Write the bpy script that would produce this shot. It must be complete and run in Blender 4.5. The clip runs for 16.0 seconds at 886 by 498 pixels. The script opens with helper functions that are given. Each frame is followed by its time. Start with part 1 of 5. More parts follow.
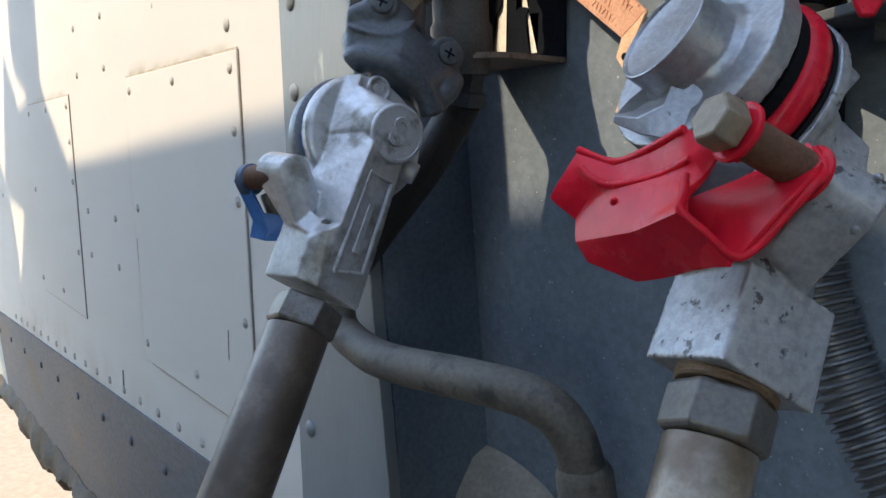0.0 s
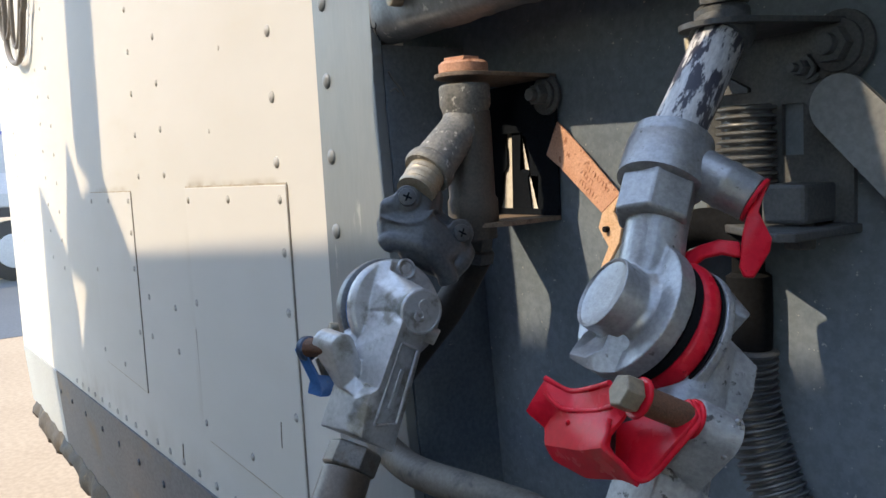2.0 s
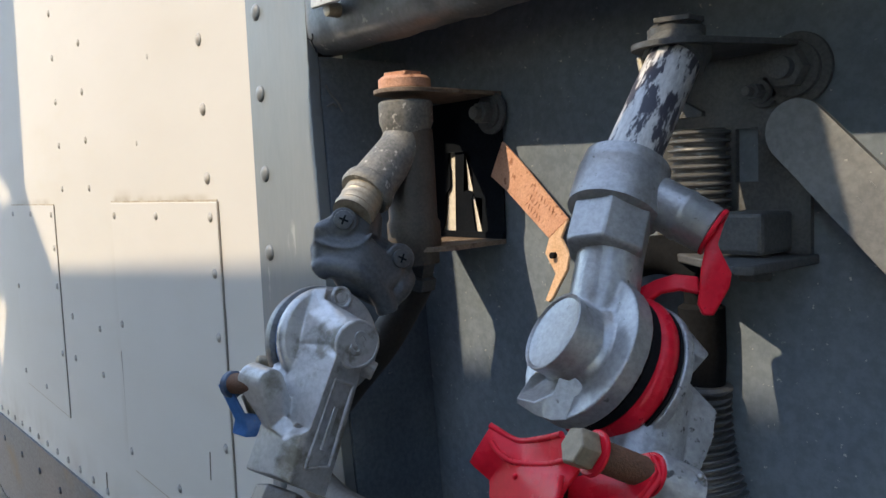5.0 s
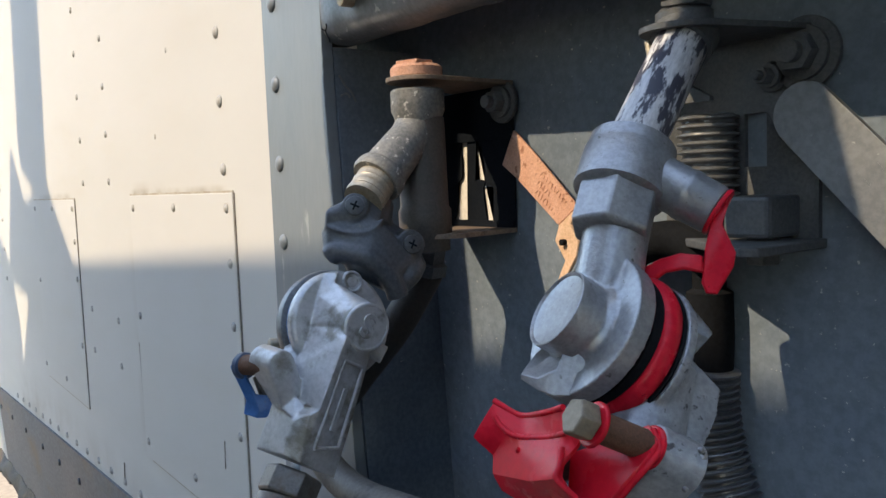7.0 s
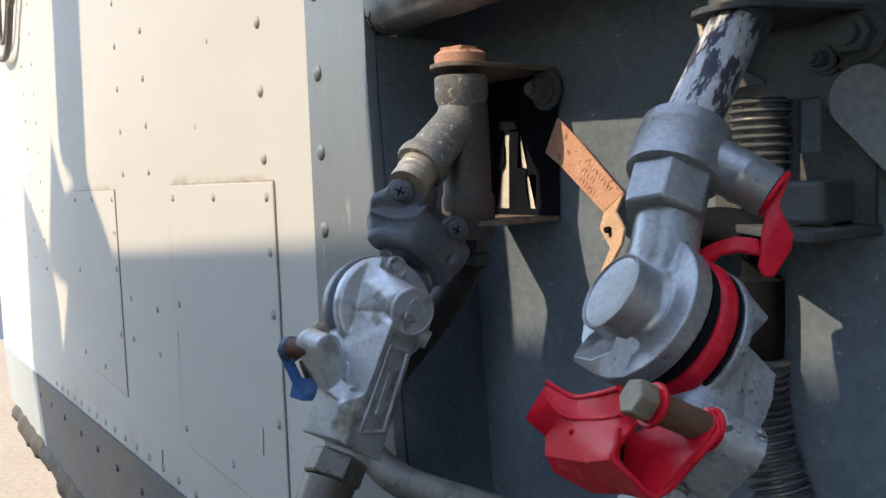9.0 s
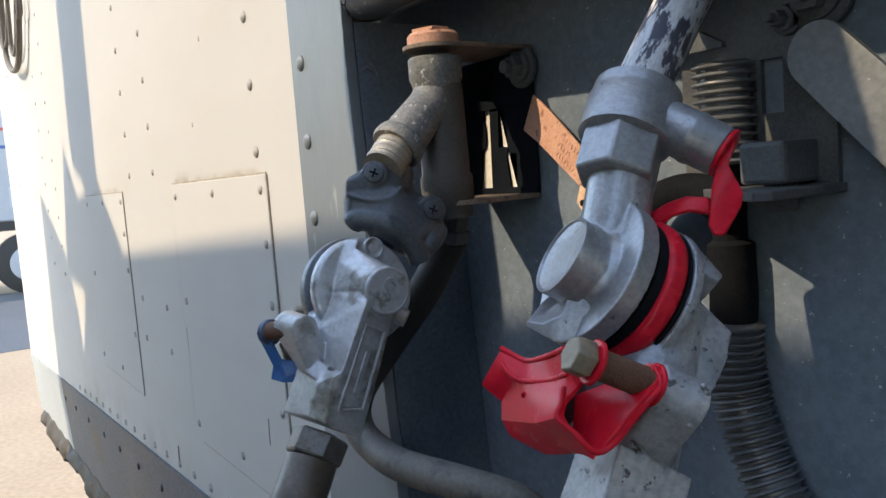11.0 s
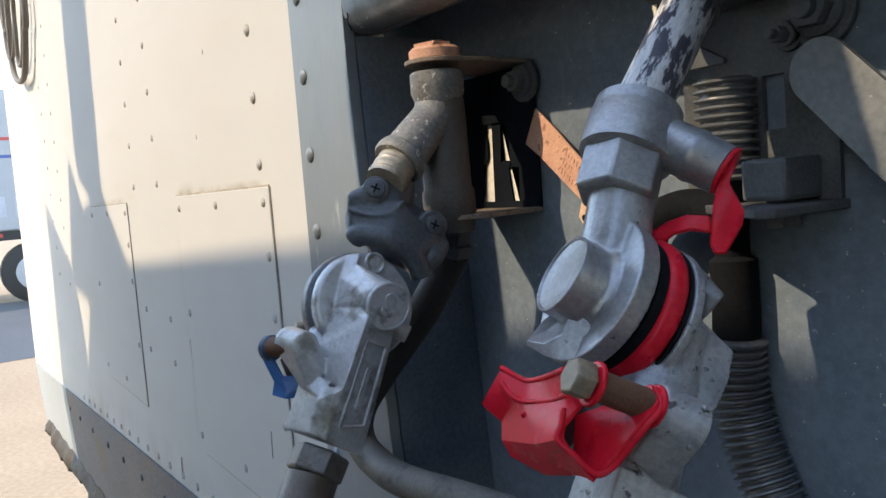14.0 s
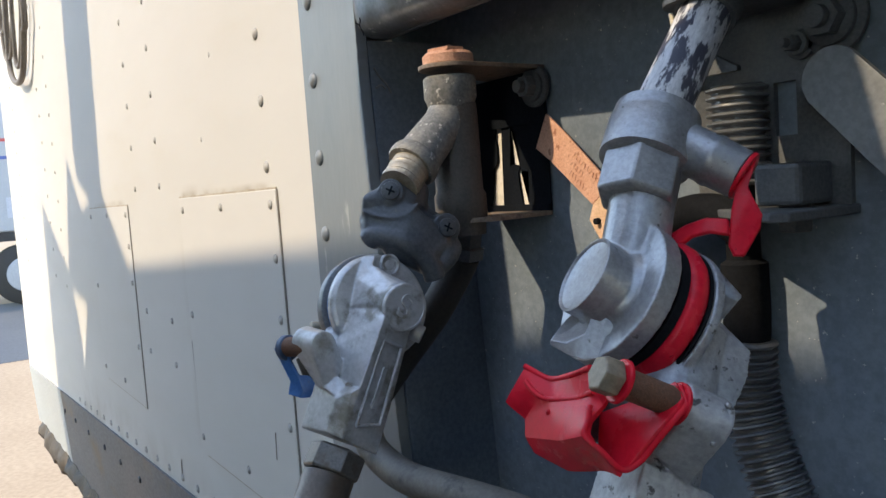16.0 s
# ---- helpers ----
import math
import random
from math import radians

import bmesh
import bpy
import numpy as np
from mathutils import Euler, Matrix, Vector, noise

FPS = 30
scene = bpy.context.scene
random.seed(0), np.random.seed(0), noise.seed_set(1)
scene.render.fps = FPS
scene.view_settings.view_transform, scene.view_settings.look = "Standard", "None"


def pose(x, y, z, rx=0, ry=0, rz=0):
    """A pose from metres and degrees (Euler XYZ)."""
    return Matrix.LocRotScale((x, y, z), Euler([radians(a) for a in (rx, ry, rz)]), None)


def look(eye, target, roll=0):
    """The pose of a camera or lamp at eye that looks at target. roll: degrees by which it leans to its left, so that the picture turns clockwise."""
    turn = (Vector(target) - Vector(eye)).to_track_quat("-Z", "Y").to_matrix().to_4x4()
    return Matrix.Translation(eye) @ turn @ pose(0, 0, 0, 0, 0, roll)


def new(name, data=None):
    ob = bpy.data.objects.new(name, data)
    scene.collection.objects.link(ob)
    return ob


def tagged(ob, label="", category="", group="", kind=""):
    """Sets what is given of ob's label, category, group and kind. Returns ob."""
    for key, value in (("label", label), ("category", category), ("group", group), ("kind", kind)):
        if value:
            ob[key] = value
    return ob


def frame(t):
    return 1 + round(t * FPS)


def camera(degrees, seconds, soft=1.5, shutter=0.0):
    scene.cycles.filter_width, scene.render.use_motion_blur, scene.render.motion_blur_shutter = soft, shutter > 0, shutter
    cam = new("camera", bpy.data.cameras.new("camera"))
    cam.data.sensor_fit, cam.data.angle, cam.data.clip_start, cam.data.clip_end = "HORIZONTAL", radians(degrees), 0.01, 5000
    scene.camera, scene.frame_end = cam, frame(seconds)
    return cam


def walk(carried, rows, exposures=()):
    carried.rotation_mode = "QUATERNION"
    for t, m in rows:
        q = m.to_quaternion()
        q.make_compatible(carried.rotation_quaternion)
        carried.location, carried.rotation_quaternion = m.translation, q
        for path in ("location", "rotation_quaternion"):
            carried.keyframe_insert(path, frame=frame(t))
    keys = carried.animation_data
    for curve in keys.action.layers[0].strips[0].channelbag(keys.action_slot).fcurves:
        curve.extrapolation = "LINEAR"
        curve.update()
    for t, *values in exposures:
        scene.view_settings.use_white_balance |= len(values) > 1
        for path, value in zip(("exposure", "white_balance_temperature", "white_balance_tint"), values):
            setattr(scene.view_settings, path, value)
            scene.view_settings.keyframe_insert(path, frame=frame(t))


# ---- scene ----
cam = camera(57.8, 16.0)
PATH = [
    (0, (0.4872, -0.2424, 1.3612), (-1.4328, 1.1592, 1.0300), -1.3),
    (0.5, (0.5100, -0.2340, 1.3660), (-1.3956, 1.1856, 1.0264), -2.3),
    (1, (0.5388, -0.2352, 1.3756), (-1.3884, 1.1592, 1.0552), -2.9),
    (1.5, (0.5724, -0.2676, 1.3996), (-1.3992, 1.0752, 1.1272), -2.8),
    (2, (0.5604, -0.2796, 1.4356), (-1.4280, 1.0452, 1.2004), -3.0),
    (2.5, (0.5136, -0.2808, 1.4416), (-1.4484, 1.0824, 1.2184), -1.6),
    (3, (0.4776, -0.2760, 1.4416), (-1.4292, 1.1664, 1.2292), -0.3),
    (3.5, (0.4884, -0.2568, 1.4548), (-1.3392, 1.2900, 1.2820), -1.0),
    (4, (0.5112, -0.2604, 1.4428), (-1.3164, 1.2852, 1.2688), -1.6),
    (4.2, (0.5184, -0.2592, 1.4428), (-1.3224, 1.2684, 1.2544), -1.9),
    (6.3, (0.5508, -0.2688, 1.4344), (-1.3716, 1.1556, 1.2388), -2.1),
    (6.5, (0.5484, -0.2652, 1.4356), (-1.3740, 1.1580, 1.2424), -2.0),
    (7, (0.5448, -0.2616, 1.4320), (-1.3776, 1.1616, 1.2340), -2.1),
    (7.5, (0.5448, -0.2616, 1.4308), (-1.3800, 1.1580, 1.2304), -2.1),
    (8, (0.5484, -0.2568, 1.4320), (-1.3800, 1.1580, 1.2316), -2.2),
    (8.5, (0.5484, -0.2592, 1.4320), (-1.4004, 1.1280, 1.2316), -1.9),
    (9, (0.5400, -0.2688, 1.4272), (-1.4316, 1.0848, 1.2196), -1.9),
    (9.2, (0.5460, -0.2544, 1.4260), (-1.4232, 1.1028, 1.2148), -2.2),
    (11.3, (0.5568, -0.2508, 1.4176), (-1.4532, 1.0428, 1.1980), -4.5),
    (11.5, (0.5532, -0.2508, 1.4176), (-1.4556, 1.0452, 1.2016), -4.5),
    (12, (0.5532, -0.2544, 1.4200), (-1.4628, 1.0296, 1.2136), -4.3),
    (12.5, (0.5568, -0.2556, 1.4200), (-1.4628, 1.0248, 1.2208), -4.2),
    (13, (0.5592, -0.2496, 1.4224), (-1.4592, 1.0356, 1.2292), -4.5),
    (13.5, (0.5568, -0.2496, 1.4212), (-1.4616, 1.0344, 1.2280), -4.4),
    (14, (0.5568, -0.2484, 1.4212), (-1.4604, 1.0368, 1.2268), -4.4),
    (14.5, (0.5580, -0.2496, 1.4224), (-1.4580, 1.0392, 1.2316), -4.4),
    (15, (0.5580, -0.2520, 1.4236), (-1.4568, 1.0392, 1.2376), -4.3),
    (15.5, (0.5544, -0.2592, 1.4224), (-1.4592, 1.0344, 1.2388), -4.2),
    (16, (0.5556, -0.2616, 1.4212), (-1.4496, 1.0452, 1.2388), -4.0),
]
walk(cam, [(t, look(eye, target, roll)) for t, eye, target, roll in PATH], exposures=[(0.0, 1.02, 8000, 11), (0.5, 1.19, 8000, 11), (1.0, 1.32, 8000, 11), (1.5, 1.12, 8000, 11), (2.0, 0.84, 8000, 11), (2.5, 0.81, 8000, 11), (4.0, 0.82, 8000, 11), (9.0, 0.80, 8000, 11), (12.0, 0.76, 8000, 11), (16.0, 0.76, 8000, 11)])

# ---- world and sun ----
SUN_SIDE, SUN_DROP = 0.22, 0.95
SUN_WAY = Vector((SUN_SIDE, 1.0, -SUN_DROP)).normalized()      # the way the sunlight travels
world = bpy.data.worlds.new("sky")
scene.world = world
world.use_nodes = True
wn = world.node_tree.nodes
sky = wn.new("ShaderNodeTexSky")
sky.sky_type = "NISHITA"
sky.sun_disc = False
sky.dust_density = 0.1
sky.sun_elevation = math.asin(-SUN_WAY.z)
sky.sun_rotation = math.atan2(-SUN_WAY.x, -SUN_WAY.y)
world.node_tree.links.new(sky.outputs[0], wn["Background"].inputs[0])
wn["Background"].inputs[1].default_value = 0.50
sun_data = bpy.data.lights.new("sun", "SUN")
sun_data.energy, sun_data.angle, sun_data.color = 2.6, radians(0.53), (1.0, 0.895, 0.735)
sun = new("sun", sun_data)
sun.matrix_world = Matrix.Translation((0, -6, 8)) @ SUN_WAY.to_track_quat("-Z", "Y").to_matrix().to_4x4()


# ---- materials ----
def surface(name, c0, c1, rough=(0.4, 0.6), metal=0.0, blotch=30.0, grain=400.0, bump=0.1, wear=None, stretch=(1, 1, 1), coat=0.0, fleck=0.4, edge_tint=None, shine=0.5):
    """Two mixed colours by a broad noise, a fine grain in colour, gloss and relief; wear: (colour, scale, threshold, softness, metal)."""
    m = bpy.data.materials.new(name)
    m.use_nodes = True
    nt = m.node_tree
    nodes, link = nt.nodes, nt.links.new
    b = nodes["Principled BSDF"]
    co = nodes.new("ShaderNodeTexCoord")
    mp = nodes.new("ShaderNodeMapping")
    mp.inputs["Scale"].default_value = stretch
    link(co.outputs["Object"], mp.inputs[0])

    def noise_at(scale, detail=6.0, source=mp):
        n = nodes.new("ShaderNodeTexNoise")
        n.inputs["Scale"].default_value = scale
        n.inputs["Detail"].default_value = detail
        n.inputs["Roughness"].default_value = 0.6
        link(source.outputs[0], n.inputs["Vector"])
        return n.outputs["Fac"]

    def ramp(value, lo, hi, a=0.0, z=1.0):
        r = nodes.new("ShaderNodeMapRange")
        r.interpolation_type = "SMOOTHSTEP"
        for k, v in zip(("From Min", "From Max", "To Min", "To Max"), (lo, hi, a, z)):
            r.inputs[k].default_value = v
        link(value, r.inputs["Value"])
        return r.outputs[0]

    def mix(fac, a, c):
        x = nodes.new("ShaderNodeMix")
        x.data_type = "RGBA"
        link(fac, x.inputs[0])
        for slot, v in ((6, a), (7, c)):
            if isinstance(v, tuple):
                x.inputs[slot].default_value = (*v, 1)
            else:
                link(v, x.inputs[slot])
        return x.outputs[2]

    broad, fine = noise_at(blotch), noise_at(grain, 3.0)
    colour = mix(ramp(broad, 0.35, 0.65), c0, c1)
    dark = mix(ramp(fine, 0.3, 0.7), tuple(v * 0.8 for v in c0), tuple(min(1, v * 1.15) for v in c1))
    half = nodes.new("ShaderNodeMix")
    half.data_type = "RGBA"
    half.inputs[0].default_value = fleck
    link(colour, half.inputs[6])
    link(dark, half.inputs[7])
    colour = half.outputs[2]
    # Convex edges take a lighter tint in place of sharp highlights and scratches.
    if edge_tint:
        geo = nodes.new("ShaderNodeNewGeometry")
        colour = mix(ramp(geo.outputs["Pointiness"], 0.53, 0.60), colour, edge_tint)
    b.inputs["Metallic"].default_value = metal
    if wear:
        wc, ws, wt, soft, wm = wear
        mask = ramp(noise_at(ws, 8.0), wt - soft, wt + soft)
        colour = mix(mask, colour, wc)
        link(ramp(mask, 0.0, 1.0, metal, wm), b.inputs["Metallic"])
    link(colour, b.inputs["Base Color"])
    link(ramp(broad, 0.3, 0.7, *rough), b.inputs["Roughness"])
    b.inputs["Coat Weight"].default_value = coat
    b.inputs["Specular IOR Level"].default_value = shine
    bp = nodes.new("ShaderNodeBump")
    bp.inputs["Strength"].default_value = bump
    bp.inputs["Distance"].default_value = 0.001
    link(fine, bp.inputs["Height"])
    link(bp.outputs[0], b.inputs["Normal"])
    return m


def stained(m, marks):
    """Adds soft brown grime marks to a material: (x0, x1, z0, z1, softness in z, strength), in the object's metres."""
    nt = m.node_tree
    nodes, link = nt.nodes, nt.links.new
    b = nodes["Principled BSDF"]
    co = nodes.new("ShaderNodeTexCoord")
    sep = nodes.new("ShaderNodeSeparateXYZ")
    link(co.outputs["Object"], sep.inputs[0])
    grain = nodes.new("ShaderNodeTexNoise")
    grain.inputs["Scale"].default_value, grain.inputs["Detail"].default_value = 14.0, 3.0
    link(co.outputs["Object"], grain.inputs["Vector"])

    def step(value, lo, hi, a, z):
        r = nodes.new("ShaderNodeMapRange")
        r.interpolation_type = "SMOOTHSTEP"
        for k, v in zip(("From Min", "From Max", "To Min", "To Max"), (lo, hi, a, z)):
            r.inputs[k].default_value = v
        link(value, r.inputs["Value"])
        return r.outputs[0]

    def times(*values):
        out = values[0]
        for v in values[1:]:
            n = nodes.new("ShaderNodeMath")
            n.operation = "MULTIPLY"
            link(out, n.inputs[0])
            link(v, n.inputs[1])
            out = n.outputs[0]
        return out

    colour = b.inputs["Base Color"].links[0].from_socket
    for x0, x1, z0, z1, soft, strength in marks:
        mask = times(step(sep.outputs[0], x0, x0 + 0.03, 0, 1), step(sep.outputs[0], x1 - 0.03, x1, 1, 0), step(sep.outputs[2], z0 - 0.003, z0, 0, 1), step(sep.outputs[2], z1, z1 + soft, 1, 0), step(grain.outputs["Fac"], 0.35, 0.7, 0, strength))
        x = nodes.new("ShaderNodeMix")
        x.data_type = "RGBA"
        link(mask, x.inputs[0])
        link(colour, x.inputs[6])
        x.inputs[7].default_value = (0.3, 0.24, 0.17, 1)
        colour = x.outputs[2]
    link(colour, b.inputs["Base Color"])
    return m


WHITE = surface("white_paint", (0.55, 0.532, 0.492), (0.585, 0.567, 0.534), (0.7, 0.85), 0, 3, 40, 0.0, ((0.51, 0.47, 0.4), 5, 0.67, 0.16, 0), (0.3, 1, 1), fleck=0.04, shine=0.08)
WALL_WHITE = stained(surface("white_wall_paint", (0.55, 0.532, 0.492), (0.585, 0.567, 0.534), (0.7, 0.85), 0, 3, 40, 0.0, ((0.51, 0.47, 0.4), 5, 0.67, 0.16, 0), (0.3, 1, 1), fleck=0.04, shine=0.08),
                     ((-0.41, -0.11, 1.4305, 1.4322, 0.007, 0.8), (-0.40, -0.26, 1.4305, 1.4322, 0.016, 0.45), (-0.95, -0.69, 1.428, 1.43, 0.009, 0.6), (-0.43, -0.392, 1.13, 1.34, 0.06, 0.3), (-1.3, -0.05, 1.0, 1.02, 0.1, 0.35)))
WHITE_RIVET = surface("white_rivet", (0.34, 0.325, 0.295), (0.47, 0.45, 0.415), (0.6, 0.75), 0, 90, 300, 0.05, shine=0.2)
SEAM = surface("seam_grime", (0.16, 0.135, 0.11), (0.28, 0.25, 0.21), (0.8, 0.9), 0, 60, 400, 0.1)
BROWN_GRIME = surface("brown_grime", (0.3, 0.245, 0.175), (0.48, 0.43, 0.35), (0.8, 0.9), 0, 40, 300, 0.05)
STRIP = surface("grey_strip_paint", (0.145, 0.168, 0.185), (0.19, 0.212, 0.226), (0.4, 0.55), 0, 9, 260, 0.06, ((0.3, 0.32, 0.32), 60, 0.68, 0.03, 0), (1, 1, 0.22), fleck=0.12)
RAIL = surface("grey_rail", (0.095, 0.105, 0.12), (0.15, 0.16, 0.175), (0.5, 0.7), 0.1, 6, 200, 0.08, ((0.16, 0.125, 0.09), 8, 0.62, 0.1, 0), (0.5, 1, 1), shine=0.2)
PLATE_PALE = surface("pale_plate_paint", (0.4, 0.42, 0.43), (0.5, 0.52, 0.53), (0.4, 0.6), 0, 30, 200, 0.08, ((0.2, 0.2, 0.2), 120, 0.68, 0.03, 0))
RAIL_PALE = surface("pale_rail", (0.33, 0.35, 0.355), (0.4, 0.42, 0.42), (0.55, 0.75), 0.0, 8, 200, 0.05, shine=0.2)
RUBBER_SKIRT = surface("tarry_underseal", (0.022, 0.02, 0.02), (0.075, 0.056, 0.038), (0.6, 0.85), 0, 9, 120, 0.5, ((0.2, 0.14, 0.08), 14, 0.66, 0.06, 0))
LIP = surface("recess_lip", (0.12, 0.135, 0.15), (0.2, 0.215, 0.23), (0.35, 0.55), 0.1, 30, 300, 0.2, ((0.46, 0.47, 0.46), 120, 0.66, 0.025, 0.1))
# Ceiling colour is raised so that it bounces light into the upper recess.
CEILING = surface("recess_ceiling_pale", (0.38, 0.395, 0.41), (0.44, 0.455, 0.47), (0.45, 0.7), 0, 14, 300, 0.15, ((0.5, 0.5, 0.49), 80, 0.72, 0.03, 0))
# Side wall's navy tone is shade put into the colour.
SIDE = surface("recess_side_shade", (0.11, 0.14, 0.172), (0.15, 0.182, 0.215), (0.5, 0.7), 0, 14, 300, 0.15, ((0.4, 0.4, 0.4), 110, 0.72, 0.03, 0), shine=0.15)
# Base is darker and bluer than the sheet itself, to carry its navy shade.
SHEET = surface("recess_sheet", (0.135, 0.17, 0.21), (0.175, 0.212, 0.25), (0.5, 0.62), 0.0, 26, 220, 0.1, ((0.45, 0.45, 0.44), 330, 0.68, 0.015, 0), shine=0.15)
STRAP = surface("strap_steel", (0.14, 0.15, 0.158), (0.19, 0.2, 0.205), (0.45, 0.6), 0.1, 40, 300, 0.15, ((0.32, 0.32, 0.31), 200, 0.68, 0.02, 0))
ALU = surface("turned_aluminium", (0.25, 0.253, 0.26), (0.35, 0.353, 0.36), (0.3, 0.46), 0.5, 60, 500, 0.2, ((0.11, 0.107, 0.103), 300, 0.68, 0.04, 0.3), fleck=0.35)
ALU_CAST = surface("cast_aluminium", (0.27, 0.273, 0.28), (0.37, 0.373, 0.38), (0.28, 0.44), 0.5, 60, 500, 0.2, ((0.11, 0.107, 0.103), 260, 0.68, 0.04, 0.3), fleck=0.35, edge_tint=(0.62, 0.62, 0.63))
ALU_WORN = surface("pitted_aluminium", (0.27, 0.28, 0.295), (0.42, 0.43, 0.45), (0.32, 0.52), 0.35, 55, 380, 0.3, ((0.075, 0.075, 0.08), 210, 0.64, 0.03, 0.2), edge_tint=(0.6, 0.61, 0.62))
ALU_DUSTY = surface("dusty_aluminium", (0.42, 0.43, 0.445), (0.54, 0.55, 0.565), (0.38, 0.52), 0.58, 45, 380, 0.1, ((0.2, 0.19, 0.17), 75, 0.6, 0.08, 0.3), fleck=0.3)
ALU_DUSTY_CAST = surface("dusty_cast_aluminium", (0.42, 0.43, 0.44), (0.55, 0.56, 0.57), (0.36, 0.5), 0.55, 40, 380, 0.12, ((0.2, 0.19, 0.165), 55, 0.58, 0.09, 0.3), fleck=0.3, edge_tint=(0.78, 0.79, 0.79))
BLACK_CAST = surface("blackened_screw", (0.055, 0.062, 0.072), (0.105, 0.113, 0.122), (0.34, 0.52), 0.25, 50, 500, 0.25, ((0.16, 0.15, 0.13), 90, 0.7, 0.06, 0))
BLACK_CAST_EDGED = surface("blackened_cast", (0.055, 0.062, 0.072), (0.105, 0.113, 0.122), (0.34, 0.52), 0.25, 50, 500, 0.25, ((0.2, 0.18, 0.15), 90, 0.7, 0.06, 0), edge_tint=(0.17, 0.18, 0.19))
IRON = surface("dusty_iron", (0.11, 0.115, 0.113), (0.22, 0.215, 0.2), (0.5, 0.75), 0.1, 70, 500, 0.35, ((0.5, 0.48, 0.44), 260, 0.63, 0.03, 0), fleck=0.5)
BROWN_IRON = surface("brown_iron", (0.062, 0.054, 0.047), (0.105, 0.09, 0.078), (0.6, 0.85), 0.1, 80, 600, 0.25)
BROWN_PLATE = surface("brown_stained_steel", (0.15, 0.108, 0.08), (0.25, 0.188, 0.145), (0.6, 0.85), 0.1, 60, 600, 0.25, ((0.09, 0.065, 0.05), 110, 0.6, 0.08, 0))
CREAM = surface("sunlit_cream", (0.72, 0.68, 0.6), (0.8, 0.76, 0.69), (0.5, 0.7), 0, 60, 300, 0.05)
DUST = surface("tan_dust", (0.3, 0.265, 0.225), (0.38, 0.34, 0.29), (0.85, 0.95), 0, 14, 300, 0.2, ((0.12, 0.125, 0.13), 9, 0.6, 0.14, 0))
IRON_DARK = surface("dark_iron", (0.06, 0.065, 0.07), (0.105, 0.11, 0.115), (0.5, 0.75), 0.1, 60, 600, 0.25)
DARK_WEB = surface("near_black", (0.008, 0.0105, 0.0145), (0.012, 0.0145, 0.019), (0.8, 0.95), 0, 60, 600, 0.2, shine=0.02)
FLANGE_GREY = surface("grey_cast_flange", (0.13, 0.14, 0.15), (0.2, 0.21, 0.22), (0.35, 0.5), 0.5, 60, 500, 0.1)
NIPPLE = surface("dull_brass_nipple", (0.3, 0.26, 0.2), (0.4, 0.36, 0.29), (0.4, 0.6), 0.5, 120, 700, 0.15)
RUST = surface("orange_rust", (0.5, 0.25, 0.165), (0.62, 0.35, 0.245), (0.75, 0.95), 0, 90, 800, 0.5, ((0.3, 0.13, 0.08), 180, 0.62, 0.05, 0))
RUST_PALE = surface("pale_rust", (0.6, 0.37, 0.23), (0.72, 0.49, 0.34), (0.75, 0.95), 0, 120, 800, 0.4)
RUSTY_THREAD = surface("rusty_thread", (0.16, 0.1, 0.06), (0.27, 0.185, 0.12), (0.4, 0.6), 0.3, 120, 700, 0.2)
BOLT_ZINC = surface("dull_zinc", (0.2, 0.155, 0.11), (0.28, 0.23, 0.17), (0.45, 0.6), 0.25, 90, 500, 0.1, ((0.32, 0.23, 0.13), 70, 0.56, 0.07, 0))
RUST_DARK = surface("brown_rust", (0.09, 0.042, 0.025), (0.16, 0.075, 0.045), (0.65, 0.9), 0.1, 120, 900, 0.4)
STEEL = surface("bolt_steel", (0.42, 0.42, 0.4), (0.6, 0.6, 0.58), (0.3, 0.45), 0.8, 150, 900, 0.1, ((0.4, 0.32, 0.2), 120, 0.6, 0.06, 0.3))
NUT_STEEL = surface("stained_nut", (0.095, 0.086, 0.078), (0.16, 0.147, 0.132), (0.33, 0.5), 0.35, 100, 700, 0.12, ((0.085, 0.062, 0.042), 100, 0.6, 0.1, 0.2))
TUBE_STEEL = surface("stained_tube", (0.19, 0.143, 0.1), (0.3, 0.25, 0.195), (0.3, 0.45), 0.3, 30, 500, 0.05, ((0.12, 0.08, 0.05), 34, 0.55, 0.12, 0.3))
TUBE_DARK = surface("dark_stained_tube", (0.075, 0.058, 0.043), (0.135, 0.105, 0.08), (0.32, 0.46), 0.25, 28, 500, 0.05, ((0.06, 0.042, 0.03), 30, 0.56, 0.12, 0.2), (1, 1, 0.4))
RED = surface("red_paint", (0.6, 0.012, 0.026), (0.7, 0.018, 0.038), (0.2, 0.32), 0, 40, 300, 0.05, ((0.08, 0.012, 0.014), 150, 0.69, 0.02, 0), fleck=0.25, shine=0.16)
BLUE = surface("blue_paint", (0.025, 0.115, 0.31), (0.045, 0.165, 0.4), (0.3, 0.5), 0, 40, 300, 0.05, ((0.12, 0.16, 0.22), 110, 0.66, 0.05, 0.2))
BLUE_DARK = surface("dark_blue_paint", (0.02, 0.05, 0.105), (0.035, 0.07, 0.13), (0.4, 0.6), 0, 40, 300, 0.05)
BLACK_RUBBER = surface("black_rubber", (0.008, 0.009, 0.011), (0.014, 0.015, 0.017), (0.85, 0.95), 0, 50, 500, 0.15, shine=0.04)
HOSE = surface("dusty_hose", (0.088, 0.078, 0.066), (0.145, 0.13, 0.112), (0.55, 0.75), 0, 18, 400, 0.15, ((0.04, 0.038, 0.037), 40, 0.58, 0.06, 0))
CONDUIT = surface("grey_conduit", (0.075, 0.08, 0.087), (0.13, 0.136, 0.144), (0.3, 0.45), 0, 60, 500, 0.06, shine=0.75)
